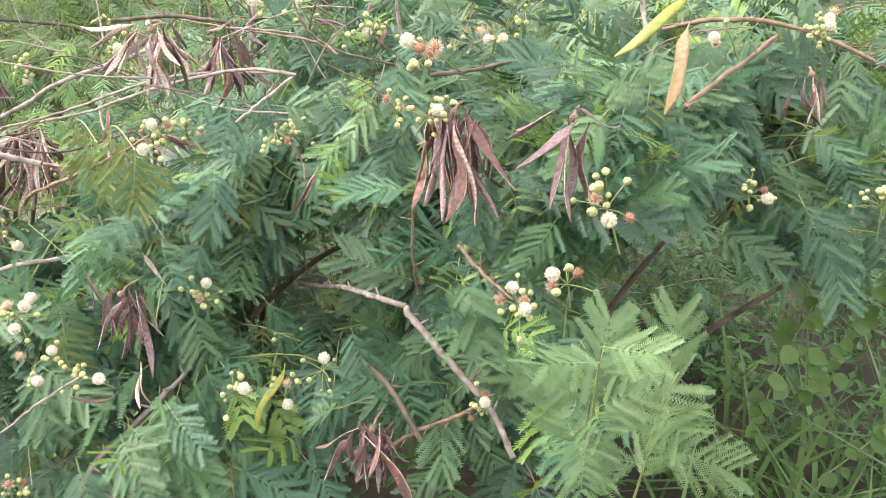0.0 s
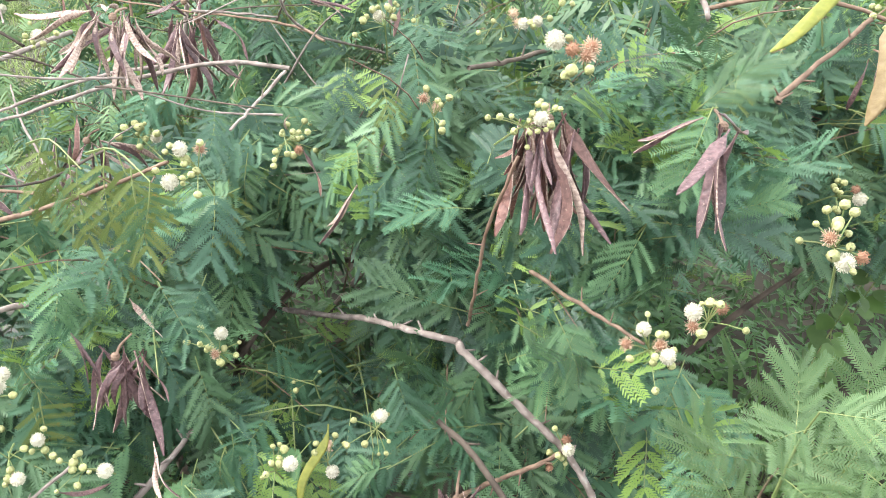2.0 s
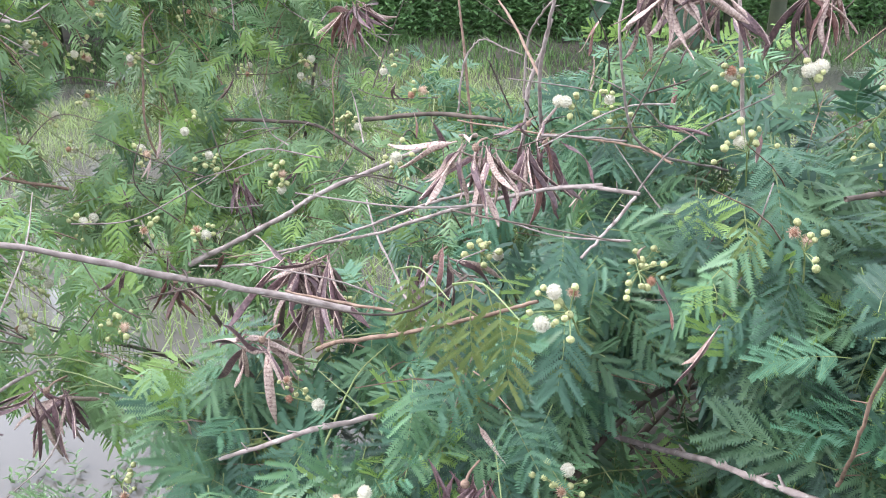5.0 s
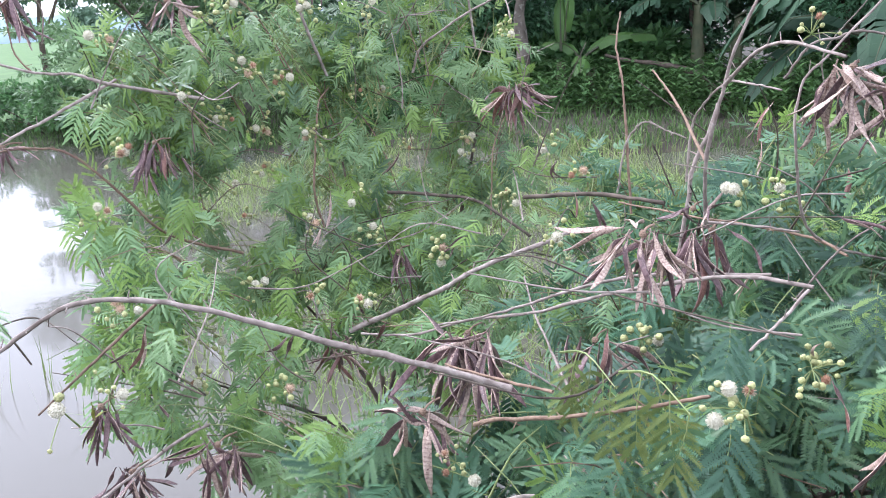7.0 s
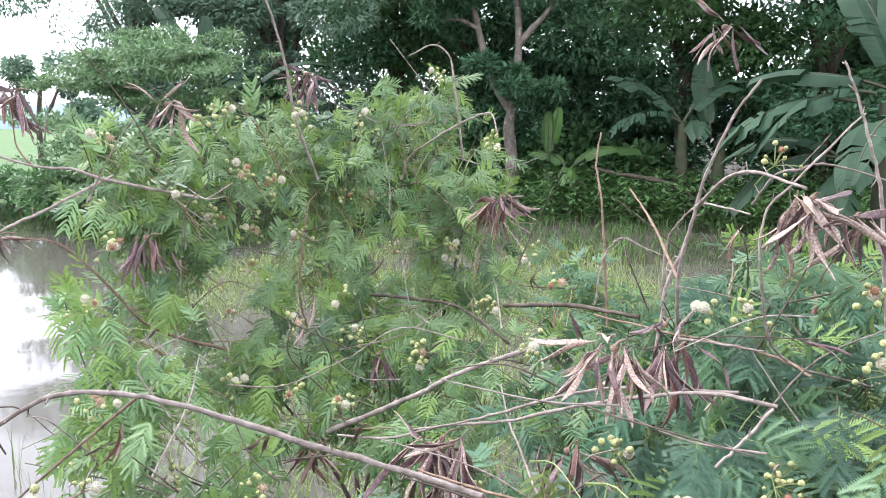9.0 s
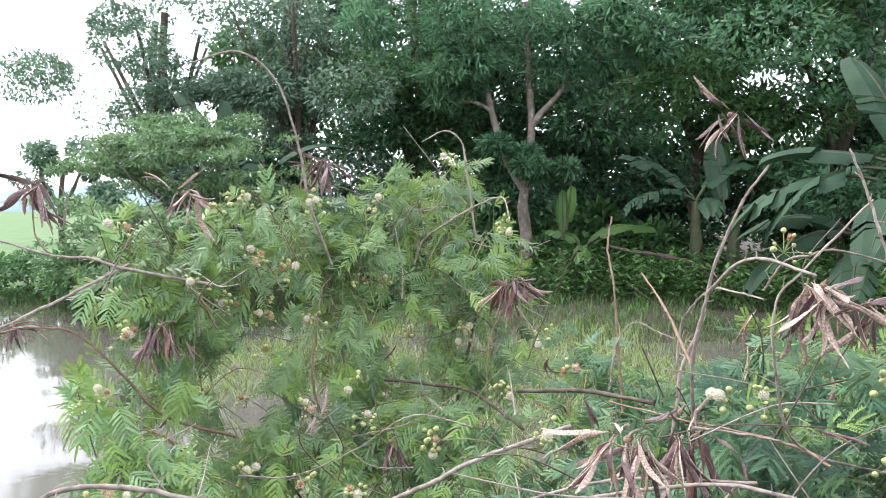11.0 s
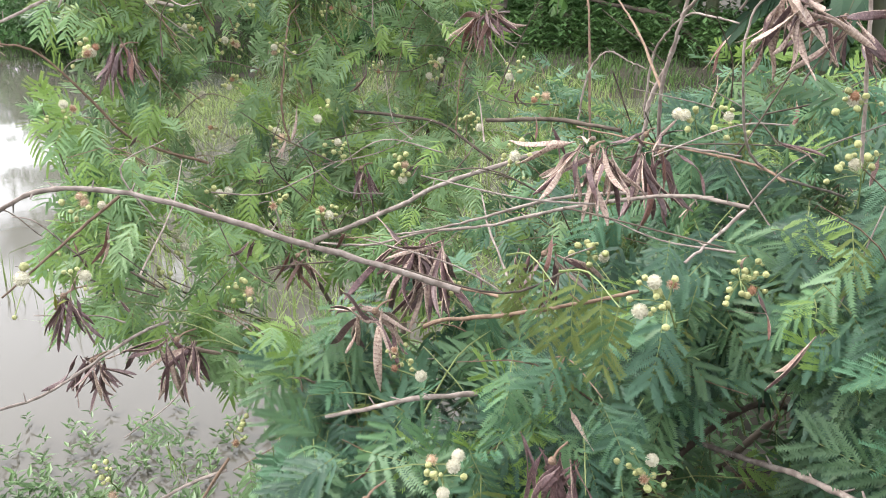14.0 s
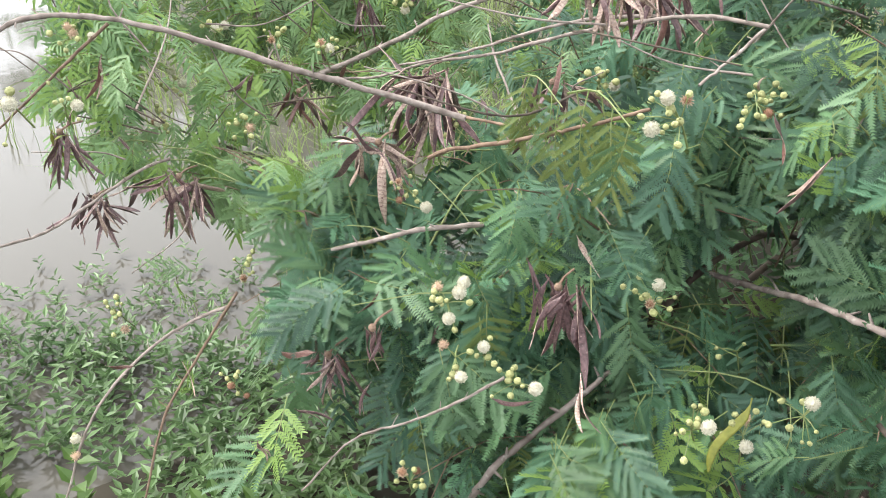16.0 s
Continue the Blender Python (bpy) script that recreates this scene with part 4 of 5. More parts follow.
# stems from the root into the mass
for key, bush in bushes.items():
    root = np.array(bush.location)
    for mass_key, centre, half, count in MASS:
        if mass_key == key:
            c = np.array(centre)
            a = root + rng.normal(0, 0.05, 3) * np.array((1, 1, 0))
            line = smooth_line([a, a * 0.55 + c * 0.45 + np.array((0, 0.05, 0.06)), a * 0.12 + c * 0.88 + np.array((0, 0.06, -0.02))], 7)
            v, f = tube(line, 0.012, 0.003, 7, 0.1)
            put("stem", mesh_of("stem", v - root, f, [DARK_BARK], smooth=True), bush)


# ---- heads, buds and pods ----


def ball(radius, rings=5, sides=8, squash=1.0):
    v, f = [], []
    for i in range(rings + 1):
        a = math.pi * (0.06 + 0.88 * i / rings)
        for k in range(sides):
            b = 2 * math.pi * k / sides + 0.3 * i
            v.append((radius * math.sin(a) * math.cos(b), radius * math.sin(a) * math.sin(b), radius * squash * math.cos(a)))
    for i in range(rings):
        for k in range(sides):
            a, b = i * sides + k, i * sides + (k + 1) % sides
            f.append((a, a + sides, b + sides, b))
    top = [(0, 2, 4, 6)] if sides == 8 else [(0, 1, 3, 5)]
    f += top + [tuple(rings * sides + q for q in top[0])]
    return np.array(v), np.array(f)


def puff(seed, core, reach, spikes, materials, ragged=0.12):
    """A round head of fine stamens on a small core."""
    r = np.random.default_rng(seed)
    v, f = ball(core, 5, 8)
    pieces = [(v, f, np.ones(len(f), int))]
    for i in range(spikes):
        z = 1 - 2 * (i + 0.5) / spikes
        a = 2.39996 * i
        d = unit(np.array((math.sqrt(1 - z * z) * math.cos(a), math.sqrt(1 - z * z) * math.sin(a), z)) + r.normal(0, 0.10, 3))
        s = unit(np.cross(d, r.normal(size=3)))
        end = d * reach * (1 + r.uniform(-ragged, ragged))
        w, h = 0.00026, 0.00066
        pieces.append((np.array([d * core * 0.9 - s * w, end - s * h, end * 1.03 + s * h * 0.3, d * core * 0.9 + s * w]), np.array([(0, 1, 2, 3)]), np.zeros(1, int)))
    v, f, s = join(pieces)
    return mesh_of("flower_head", v, f, materials, s)


WHITE_HEADS = [puff(s, 0.0080, r, 420, [WHITE, WHITE], 0.10) for s, r in ((1, 0.0096), (2, 0.0100), (3, 0.0091))]
OLD_HEADS = [puff(s, 0.0058, r, 170, m, 0.3) for s, r, m in ((4, 0.0088, [SALMON, SALMON]), (5, 0.0080, [SALMON, RUST]), (6, 0.0068, [RUST, RUST]))]
BUDS = []
for s, r in ((1, 0.0048), (2, 0.0039), (3, 0.0029)):
    v, f = ball(r, 6, 8, 1.06)
    v *= 1 + 0.04 * np.random.default_rng(s).normal(size=(len(v), 1))
    BUDS.append(mesh_of("bud", v, f, [BUD], smooth=True))


# places of the fullest white heads
FULL_HEADS = np.array([
    (-0.419, 1.178, 1.160), (-0.432, 1.170, 1.125), (0.187, 0.875, 1.150), (0.151, 1.064, 0.994), (-0.410, 1.315, 0.843), (-0.318, 1.166, 0.730),
    (-0.263, 1.226, 0.662), (-0.544, 1.151, 0.750), (-0.045, 1.051, 1.307), (-0.822, 2.145, 1.074), (-0.583, 1.995, 0.903), (-0.360, 2.136, 1.196),
    (-0.155, 1.875, 1.279), (-0.165, 1.663, 1.210), (-1.090, 2.781, 1.009), (-1.457, 2.539, 0.984), (-1.330, 2.200, 0.866), (-1.995, 2.726, 0.956),
    (-1.733, 3.557, 1.092), (-1.956, 2.766, 1.092), (-1.902, 2.057, 1.278), (-1.356, 3.197, 1.157), (-1.158, 0.993, 1.139), (-0.807, 1.458, 0.840)])
FULL_HEADS = np.array([nudged_to_camera(q) for q in FULL_HEADS])


def head_cluster(row):
    """Heads and buds on thin stalks that spread from the end of a shoot."""
    x, y, z, white, old, buds = row
    buds += 4 if y > 1.8 else 1
    here = np.array((x, y, z))
    bush = bushes[nearest_bush(here)]
    out = unit(unit(np.array(CAMERA_SIDE) - here) * 0.8 + np.array((0, 0, 0.35)) + rng.normal(0, 0.25, 3))
    hub = here - out * 0.016
    stalks, heads = [], []
    total = white + old + buds
    close = [q for q in FULL_HEADS if np.linalg.norm(q - here) < 0.055]
    for i in range(total):
        d = unit(out * 0.75 + rng.normal(0, 0.62, 3))
        if i < white:
            d = unit(out + rng.normal(0, 0.75, 3))
            kind, size, reach = WHITE_HEADS[int(rng.integers(3))], rng.uniform(0.92, 1.08), rng.uniform(0.028, 0.042)
        elif i < white + old:
            kind, size, reach = OLD_HEADS[int(rng.integers(3))], rng.uniform(0.85, 1.1), rng.uniform(0.022, 0.034)
        else:
            kind, size, reach = BUDS[int(rng.integers(3))], rng.uniform(1.0, 1.3), rng.uniform(0.020, 0.050)
        end = hub + d * reach
        if i < white and i < len(close):
            end = close[i]
        for other, gap in (heads if i >= len(close) else ()):
            off = end - other
            if np.linalg.norm(off) < gap:
                end = other + unit(off) * gap
        stalks.append(tube(np.array([hub, (hub + end) / 2 + np.array((0, 0, 0.002)), end]), 0.0007, 0.0007, 4))
        heads.append((end, 0.015 if i < white + old else 0.009))
        stalks.append((end, kind, size * (1.22 if y > 1.8 else 1.0), i))
    pipes = [s for s in stalks if len(s) == 2]
    pipes.append(tube(smooth_line([hub - out * 0.06 + np.array((0, 0.01, -0.01)), hub - out * 0.02, hub], 3), 0.0014, 0.0010, 5))
    v, f, s = join(pipes)
    cluster = put("flower_stalk", mesh_of("flower_cluster", v - np.array(bush.location), f, [STALK]), bush)
    for end, kind, size, i in [s for s in stalks if len(s) == 4]:
        label = "round cream-white puff head" if i < white else "withered salmon-brown head" if i < white + old else ""
        m = Matrix.Translation(Vector(end)) @ Euler(rng.uniform(0, 6, 3)).to_matrix().to_4x4() @ Matrix.Scale(size, 4)
        put("flower_head" if i < white + old else "bud", kind, cluster, m, label)


for row in HEADS_FRONT + HEADS_RIGHT + HEADS_LEFT + HEADS_MIDDLE + HEADS_BACK + HEADS_WATERSIDE + HEADS_TOP:
    head_cluster(row)


def pod_shape(seed, curl, twist, gape, materials, width=0.0086):
    """A flat pod one unit long, hanging from its thin stalk along -z, swollen at the seeds; gape parts its two halves."""
    pieces = []
    n = 13
    wave = 0.085 * math.sin(seed * 1.7)
    for half in ((-1, 1) if gape else (0,)):
        v = []
        for i in range(n):
            k = i / (n - 1)
            body = min(1, max(0, (k - 0.08) / 0.16))
            w = max(0.010, width / 0.14 * body * body * (3 - 2 * body) * (min(1, (1 - k) * 5) ** 0.6) * (1 + 0.08 * math.sin(seed + 9 * k)))
            a = twist * k + half * gape * 0.9 * k
            c = np.array((curl * k * k * 0.5 + half * gape * 0.16 * k * k + wave * math.sin(5 * k + seed), 0.6 * wave * math.sin(4 * k + 2 * seed) + 0.12 * math.sin(seed) * k * k, -k))
            s = np.array((math.cos(a), math.sin(a), 0))
            t = np.array((-math.sin(a), math.cos(a), 0))
            seedling = 0.5 + 0.5 * math.sin(k * 42)
            cup = 0.35 * w * half
            for side, row in ((1, (-1, -0.55, 0.84, 0.97)), (-1, (0.97, 0.84, -0.55, -1))):
                for e in row:
                    v.append(c + s * w * e + t * (side * 0.010 * (0.35 + (0.9 * seedling if abs(e) < 0.9 else 0)) + cup * (1 - e * e)))
        f, slot = [], []
        for i in range(n - 1):
            for k in range(8):
                f.append((i * 8 + k, i * 8 + (k + 1) % 8, (i + 1) * 8 + (k + 1) % 8, (i + 1) * 8 + k))
                slot.append(2 if k in (2, 3) else 1 if (half >= 0 and k in (0, 1, 2)) or (half < 0 and k in (4, 5, 6)) else 0)
        f += [(0, 1, 2, 7), ((n - 1) * 8, (n - 1) * 8 + 1, (n - 1) * 8 + 2, (n - 1) * 8 + 7)]
        slot += [0, 0]
        pieces.append((np.array(v), np.array(f), np.array(slot)))
    v, f, s = join(pieces)
    return mesh_of("pod", v, f, [*materials, POD_PALE if materials[0] not in (POD_TAN, POD_GREEN) else materials[0]], s, smooth=True)


def pod_set(first, pairs, split=(3,), count=8):
    """Several pods of one colouring, straight, curled, twisted and split."""
    r = np.random.default_rng(first)
    return [pod_shape(first + i, r.uniform(-0.8, 0.8), r.uniform(0.3, 3.6) * (1 if i % 2 else -1), r.uniform(0.45, 1.5) if i % len(pairs) in split else 0, pairs[i % len(pairs)], 0.0062 if i % len(pairs) in split else r.uniform(0.0068, 0.0088)) for i in range(count)]


POD_SETS = {
    "dark": pod_set(1, ([POD, POD], [POD, POD], [POD, POD_RUST], [POD, POD_PALE]), (1, 3)),
    "rust": pod_set(11, ([POD_RUST, POD], [POD, POD], [POD, POD_RUST], [POD_RUST, POD_PALE]), (1, 3)),
    "open": pod_set(21, ([POD, POD_PALE], [POD, POD], [POD_PALE, POD], [POD, POD_PALE]), (0, 2, 3)),
    "ripe": pod_set(41, ([POD_GREEN, POD_GREEN], [POD, POD_RUST], [POD_GREEN, POD], [POD, POD])),
    "pale": pod_set(31, ([POD_PALE, POD_PALE], [POD_PALE, POD], [POD_PALE, POD_PALE], [POD, POD_PALE]), (0, 1, 3)),
}
POD_LABEL = {"dark": "dry purple-brown flat pod", "rust": "dry red-brown flat pod", "open": "split dry pod with pale inside", "pale": "bleached pale dry pod", "ripe": "half-ripe pod, yellow-green turning black"}


def pod_cluster(row):
    """Dry pods that hang in a bunch from one stalk."""
    x, y, z, count, length, spread, colour = row
    hub = np.array((x, y, z))
    bush = bushes[nearest_bush(hub)]
    v, f = tube(smooth_line([hub + np.array((0.012, 0.05, 0.004)), hub + np.array((0.004, 0.02, 0.006)), hub], 4), 0.0018, 0.0022, 6, 0.1)
    v2, f2 = ball(0.0065, 5, 8)
    v, f, s = join([(v, f), (v2 + hub, f2)])
    bunch = put("pod_stalk", mesh_of("pod_cluster", v - np.array(bush.location), f, [TWIG]), bush)
    count = int(count * 1.8)
    for i in range(count):
        a = 2.4 * i + rng.uniform(-0.4, 0.4)
        s = spread * math.sqrt((i + 0.5) / count) * rng.uniform(0.75, 1.25)
        d = unit(np.array((math.cos(a) * s, math.sin(a) * s * 0.8, -0.85 + (0.9 * s if i % 4 == 3 else 0.0))) + rng.normal(0, 0.20, 3))
        kinds = POD_SETS[colour]
        pick = int(rng.integers(len(kinds)))
        face = unit(np.cross(d, rng.normal(size=3)))
        third = np.cross(face, -d)
        m = Matrix(((face[0], third[0], -d[0]), (face[1], third[1], -d[1]), (face[2], third[2], -d[2]))).to_4x4()
        size = length * rng.uniform(0.62, 1.15)
        put("pod", kinds[pick], bunch, Matrix.Translation(Vector(hub + np.array((0.11, 0.05, 0.035)) * rng.uniform(-0.35, 0.35, 3) * length / 0.14)) @ m @ Matrix.Scale(size, 4), POD_LABEL[colour])


for row in PODS_NEAR + PODS_LEFT + PODS_RIGHT:
    pod_cluster(row)


def single_pod(top, tip, materials, label, width, twist=0.5, seed=20, curl=0.1):
    """A long unopened pod that hangs by itself."""
    a, b = np.array(top), np.array(tip)
    bush = bushes[nearest_bush(a)]
    d = unit(b - a)
    face = unit(np.cross(d, unit(np.array(CAMERA_SIDE) - a)))
    third = np.cross(face, -d)
    m = Matrix(((face[0], third[0], -d[0]), (face[1], third[1], -d[1]), (face[2], third[2], -d[2]))).to_4x4()
    size = float(np.linalg.norm(b - a))
    put("pod", pod_shape(seed, curl, twist, 0, materials, width * 0.14 / size), bush, Matrix.Translation(Vector(a)) @ m @ Matrix.Scale(size, 4), label)


single_pod((0.29, 1.03, 1.34), (0.26, 0.99, 1.24), [POD_TAN, POD_TAN], "tan ripening flat pod", 0.0095)
single_pod((0.32, 1.15, 1.36), (0.23, 1.12, 1.27), [POD_GREEN, POD_GREEN], "yellow-green unripe flat pod", 0.0075, 0.3, 22, 0.3)
single_pod((0.173, 1.101, 1.2), (0.102, 1.03, 1.141), [POD, POD_PALE], "purple-brown dry pod with a pale end", 0.0085, 0.8, 24, 0.2)
single_pod((-0.275, 1.24, 0.735), (-0.298, 1.20, 0.63), [POD_GREEN, POD_GREEN], "yellow-green unripe flat pod", 0.0065, 0.2, 23)

# single dry pods and curled dead leaves caught in the twigs
for i in range(60):
    spots = MASS_WATERSIDE + MASS_MIDDLE + MASS_LOWLEFT
    a = np.array(spots[int(rng.integers(len(spots)))]) + rng.normal(0, 0.09, 3) + np.array((0, -0.03, -0.02))
    bush = bushes[nearest_bush(a)]
    d = unit(np.array((rng.normal(0, 0.5), rng.normal(0, 0.5), -0.7)))
    face = unit(np.cross(d, rng.normal(size=3)))
    third = np.cross(face, -d)
    m = Matrix(((face[0], third[0], -d[0]), (face[1], third[1], -d[1]), (face[2], third[2], -d[2]))).to_4x4()
    kind = ("rust", "dark", "pale")[i % 3]
    put("pod", POD_SETS[kind][i % 8], bush, Matrix.Translation(Vector(a)) @ m @ Matrix.Scale(rng.uniform(0.05, 0.10), 4), "small shrivelled dry pod")

# ---- ground and water ----


def ground_height(x, y):
    near = ((1.15 + 0.75 * (x + 1.85)) - y) / 1.25
    near = np.maximum(near, np.minimum(4.8 - y, (x + 0.95) * 1.2))
    far = y - (10.6 + 0.5 * np.sin(x * 0.45) + 0.3 * np.sin(x * 1.3 + 1))
    d = np.maximum(np.maximum(near, far), np.maximum(x - 3.0, -42 - x))
    h = np.clip(d * 0.13, -0.35, 0.14) + np.clip((far - 1) * 0.05, 0, 0.25)
    return h + 0.018 * np.sin(3.1 * x + 1.7 * y) * np.sin(2.3 * y - x) + 0.008 * np.sin(9 * x) * np.sin(8 * y)


def spaced(lo, hi, fine, n):
    u = np.linspace(np.arcsinh(lo / fine), np.arcsinh(hi / fine), n)
    return fine * np.sinh(u)


gx, gy = np.meshgrid(spaced(-1800, 1800, 1.2, 160) - 0.5, spaced(-1800, 1800, 1.2, 160) + 2.5, indexing="ij")
verts = np.stack([gx, gy, ground_height(gx, gy)], -1).reshape(-1, 3)
idx = np.arange(160 * 160).reshape(160, 160)
faces = np.stack([idx[:-1, :-1], idx[1:, :-1], idx[1:, 1:], idx[:-1, 1:]], -1).reshape(-1, 4)
tagged(put("ground", mesh_of("ground", verts, faces, [SOIL], smooth=True)), "muddy bank and far green rice field", "ground", kind="structure")
wx, wy = np.meshgrid(np.linspace(-46, 4, 40), np.linspace(-33, 13.5, 14), indexing="ij")
wv = np.stack([wx, wy, 0 * wx], -1).reshape(-1, 3)
wi = np.arange(560).reshape(40, 14)
wf = np.stack([wi[:-1, :-1], wi[1:, :-1], wi[1:, 1:], wi[:-1, 1:]], -1).reshape(-1, 4)
tagged(put("water", mesh_of("water", wv, wf, [WATER], smooth=True)), "still brownish pond water mirroring the white sky", "water", kind="structure")


# ---- grass, herbs and crowns ----


def blades(spots, height, width, lean=0.5, spread=0.06, count=10, r=None):
    """Bent grass blades in tufts."""
    r = r or np.random.default_rng(3)
    vs = []
    for sx, sy in spots:
        for i in range(count):
            a = r.uniform(0, 6.283)
            x, y = sx + r.normal(0, spread), sy + r.normal(0, spread)
            z = float(ground_height(np.float64(x), np.float64(y)))
            z = max(z, -0.08)
            h = height * r.uniform(0.5, 1.15)
            bend = lean * r.uniform(0.2, 1.4)
            d = np.array((math.cos(a), math.sin(a), 0))
            s = np.array((-math.sin(a), math.cos(a), 0)) * width * r.uniform(0.6, 1.2) * 0.5
            base = np.array((x, y, z))
            ks = (0, 0.5, 1.0)
            line = [base + h * (np.array((0, 0, k * (1 - 0.35 * bend * k))) + d * bend * k * k * 0.8) for k in ks]
            wid = (0.8, 0.9, 0.06)
            vs.append(np.array([p + e * w * s for p, w in zip(line, wid) for e in (-1, 1)]))
    n = len(vs)
    one = np.array([(0, 1, 3, 2), (2, 3, 5, 4)])
    f = (one[None] + 6 * np.arange(n)[:, None, None]).reshape(-1, 4)
    return np.vstack(vs), f


def leaf_cloud(centres, halves, counts, length, width, r, hang=0.3, shell=0.5):
    """Many small folded leaves in uneven clumps."""
    out = []
    for c, h, n in zip(centres, halves, counts):
        d = r.normal(size=(n, 3))
        d /= np.linalg.norm(d, axis=1)[:, None]
        d *= (shell + (1 - shell) * r.random((n, 1))) ** 0.6
        p = np.array(c) + d * np.array(h)
        a = d * np.array((1, 1, 0.5)) + r.normal(0, 0.7, (n, 3)) + np.array((0, 0, -hang))
        a /= np.linalg.norm(a, axis=1)[:, None]
        u = r.normal(0, 0.6, (n, 3)) + np.array((0, -0.3, 1))
        s = np.cross(a, u)
        s /= np.linalg.norm(s, axis=1)[:, None]
        L = length * r.uniform(0.6, 1.25, (n, 1))
        W = width * r.uniform(0.7, 1.2, (n, 1)) * 0.5
        out.append(np.stack([p, p + a * L * 0.45 + s * W, p + a * L, p + a * L * 0.45 - s * W], 1).reshape(-1, 3))
    v = np.vstack(out)
    return v, np.arange(len(v)).reshape(-1, 4)


def tree(name, at, trunk, limbs, clumps, leaf, bark, paint, label, density=1.0, r0=0.14, seed=1, hang=0.3, group=""):
    """A tapered trunk with limbs, and a crown of many small leaves in clumps."""
    r = np.random.default_rng(seed)
    ob = thing(name, at, label, "tree", group)
    here = np.array(at)
    line = smooth_line(trunk, 6)
    v, f = tube(line, r0, r0 * 0.62, 9, 0.06)
    put("trunk", mesh_of("trunk", v, f, [bark], smooth=True), ob)
    for limb, thick in limbs:
        v, f = tube(smooth_line(limb, 5), thick, thick * 0.45, 7, 0.08)
        put("limb", mesh_of("limb", v, f, [bark], smooth=True), ob)
    centres, halves, counts = [], [], []
    for c, h, n in clumps:
        for k in range(max(3, int(6 * density))):
            q = r.normal(0, 0.48, 3)
            centres.append(np.array(c) + q * np.array(h))
            halves.append(np.array(h) * r.uniform(0.25, 0.5))
            counts.append(int(n * density / max(3, int(6 * density))))
    v, f = leaf_cloud(centres, halves, counts, leaf[0], leaf[1], r, hang)
    put("crown", mesh_of("crown", v, f, [paint]), ob)
    return ob


def spot_list(n, x0, x1, y0, y1, r, keep=lambda x, y: True):
    out = []
    while len(out) < n:
        x, y = r.uniform(x0, x1), r.uniform(y0, y1)
        if keep(x, y):
            out.append((x, y))
    return out


GR = np.random.default_rng(11)
v, f = blades(spot_list(30, 0.55, 1.25, 1.25, 1.75, GR), 0.46, 0.013, 1.5, 0.06, 7, GR)
tagged(put("grass", mesh_of("grass", v, f, [GRASS])), "long arching green grass blades on the bank", "grass", kind="stuff")
# this grass takes the darkened green, so its shade is in the colour
v, f = blades(spot_list(110, -0.6, 2.4, 2.0, 3.5, GR), 0.18, 0.008, 0.9, 0.08, 9, GR)
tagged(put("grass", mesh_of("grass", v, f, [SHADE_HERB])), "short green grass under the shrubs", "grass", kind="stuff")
v, f = blades(spot_list(2100, -8.2, 1.2, 3.2, 10.2, GR, lambda x, y: x > -0.80 * (y - 0.2) - 0.2 and math.sin(2.2 * x) + math.sin(1.7 * y + 1) > -0.7), 0.27, 0.008, 0.9, 0.20, 11, GR)
tagged(put("marsh_grass", mesh_of("marsh_grass", v, f, [REED])), "thin yellow-green marsh grass standing in the pond", "grass", kind="stuff")
v, f = blades(spot_list(1100, -13.0, 4.0, 10.2, 12.8, GR), 0.20, 0.013, 1.0, 0.20, 12, GR)
tagged(put("grass", mesh_of("grass", v, f, [GRASS])), "short green grass along the far bank", "grass", kind="stuff")
v, f = blades(spot_list(90, -3.6, -1.9, 3.0, 6.0, GR), 0.30, 0.006, 0.25, 0.12, 5, GR)
tagged(put("marsh_grass", mesh_of("marsh_grass", v, f, [REED])), "sparse thin reeds standing in open water", "grass", kind="stuff")


def ground_herbs(spots, tall, leaf, width, r, pairs=4):
    """Low herbs with opposite pointed leaves, folded along the rib."""
    vs, fs, o = [], [], 0
    for x, y in spots:
        z = max(float(ground_height(np.float64(x), np.float64(y))), 0.0)
        lean = np.array((r.normal(0, 0.35), r.normal(0, 0.35), 1.0))
        h = tall * r.uniform(0.5, 1.2)
        a0 = r.uniform(0, 6.28)
        for i in range(pairs):
            p = np.array((x, y, z)) + unit(lean) * h * (i + 0.6) / pairs
            for s in (0, math.pi):
                a = a0 + s + i * 1.57 + r.normal(0, 0.2)
                d = unit(np.array((math.cos(a), math.sin(a), r.uniform(0.1, 0.7))))
                w = unit(np.cross(d, (0, 0, 1)))
                u = np.cross(w, d)
                L, W = leaf * r.uniform(0.7, 1.2), width * r.uniform(0.8, 1.2) * 0.5
                vs += [p, p + d * L * 0.4 + w * W + u * W * 0.4, p + d * L, p + d * L * 0.4 - w * W + u * W * 0.4, p + d * L * 0.42]
                fs += [(o, o + 1, o + 2, o + 4), (o, o + 4, o + 2, o + 3)]
                o += 5
    return np.array(vs), np.array(fs)


def near_bank(x, y):
    return y < 1.95 + 0.62 * (x + 1.85) + 0.12 * math.sin(5 * x) and math.sin(6.1 * x + 2 * y) + math.sin(7.3 * y - x) > -1.1


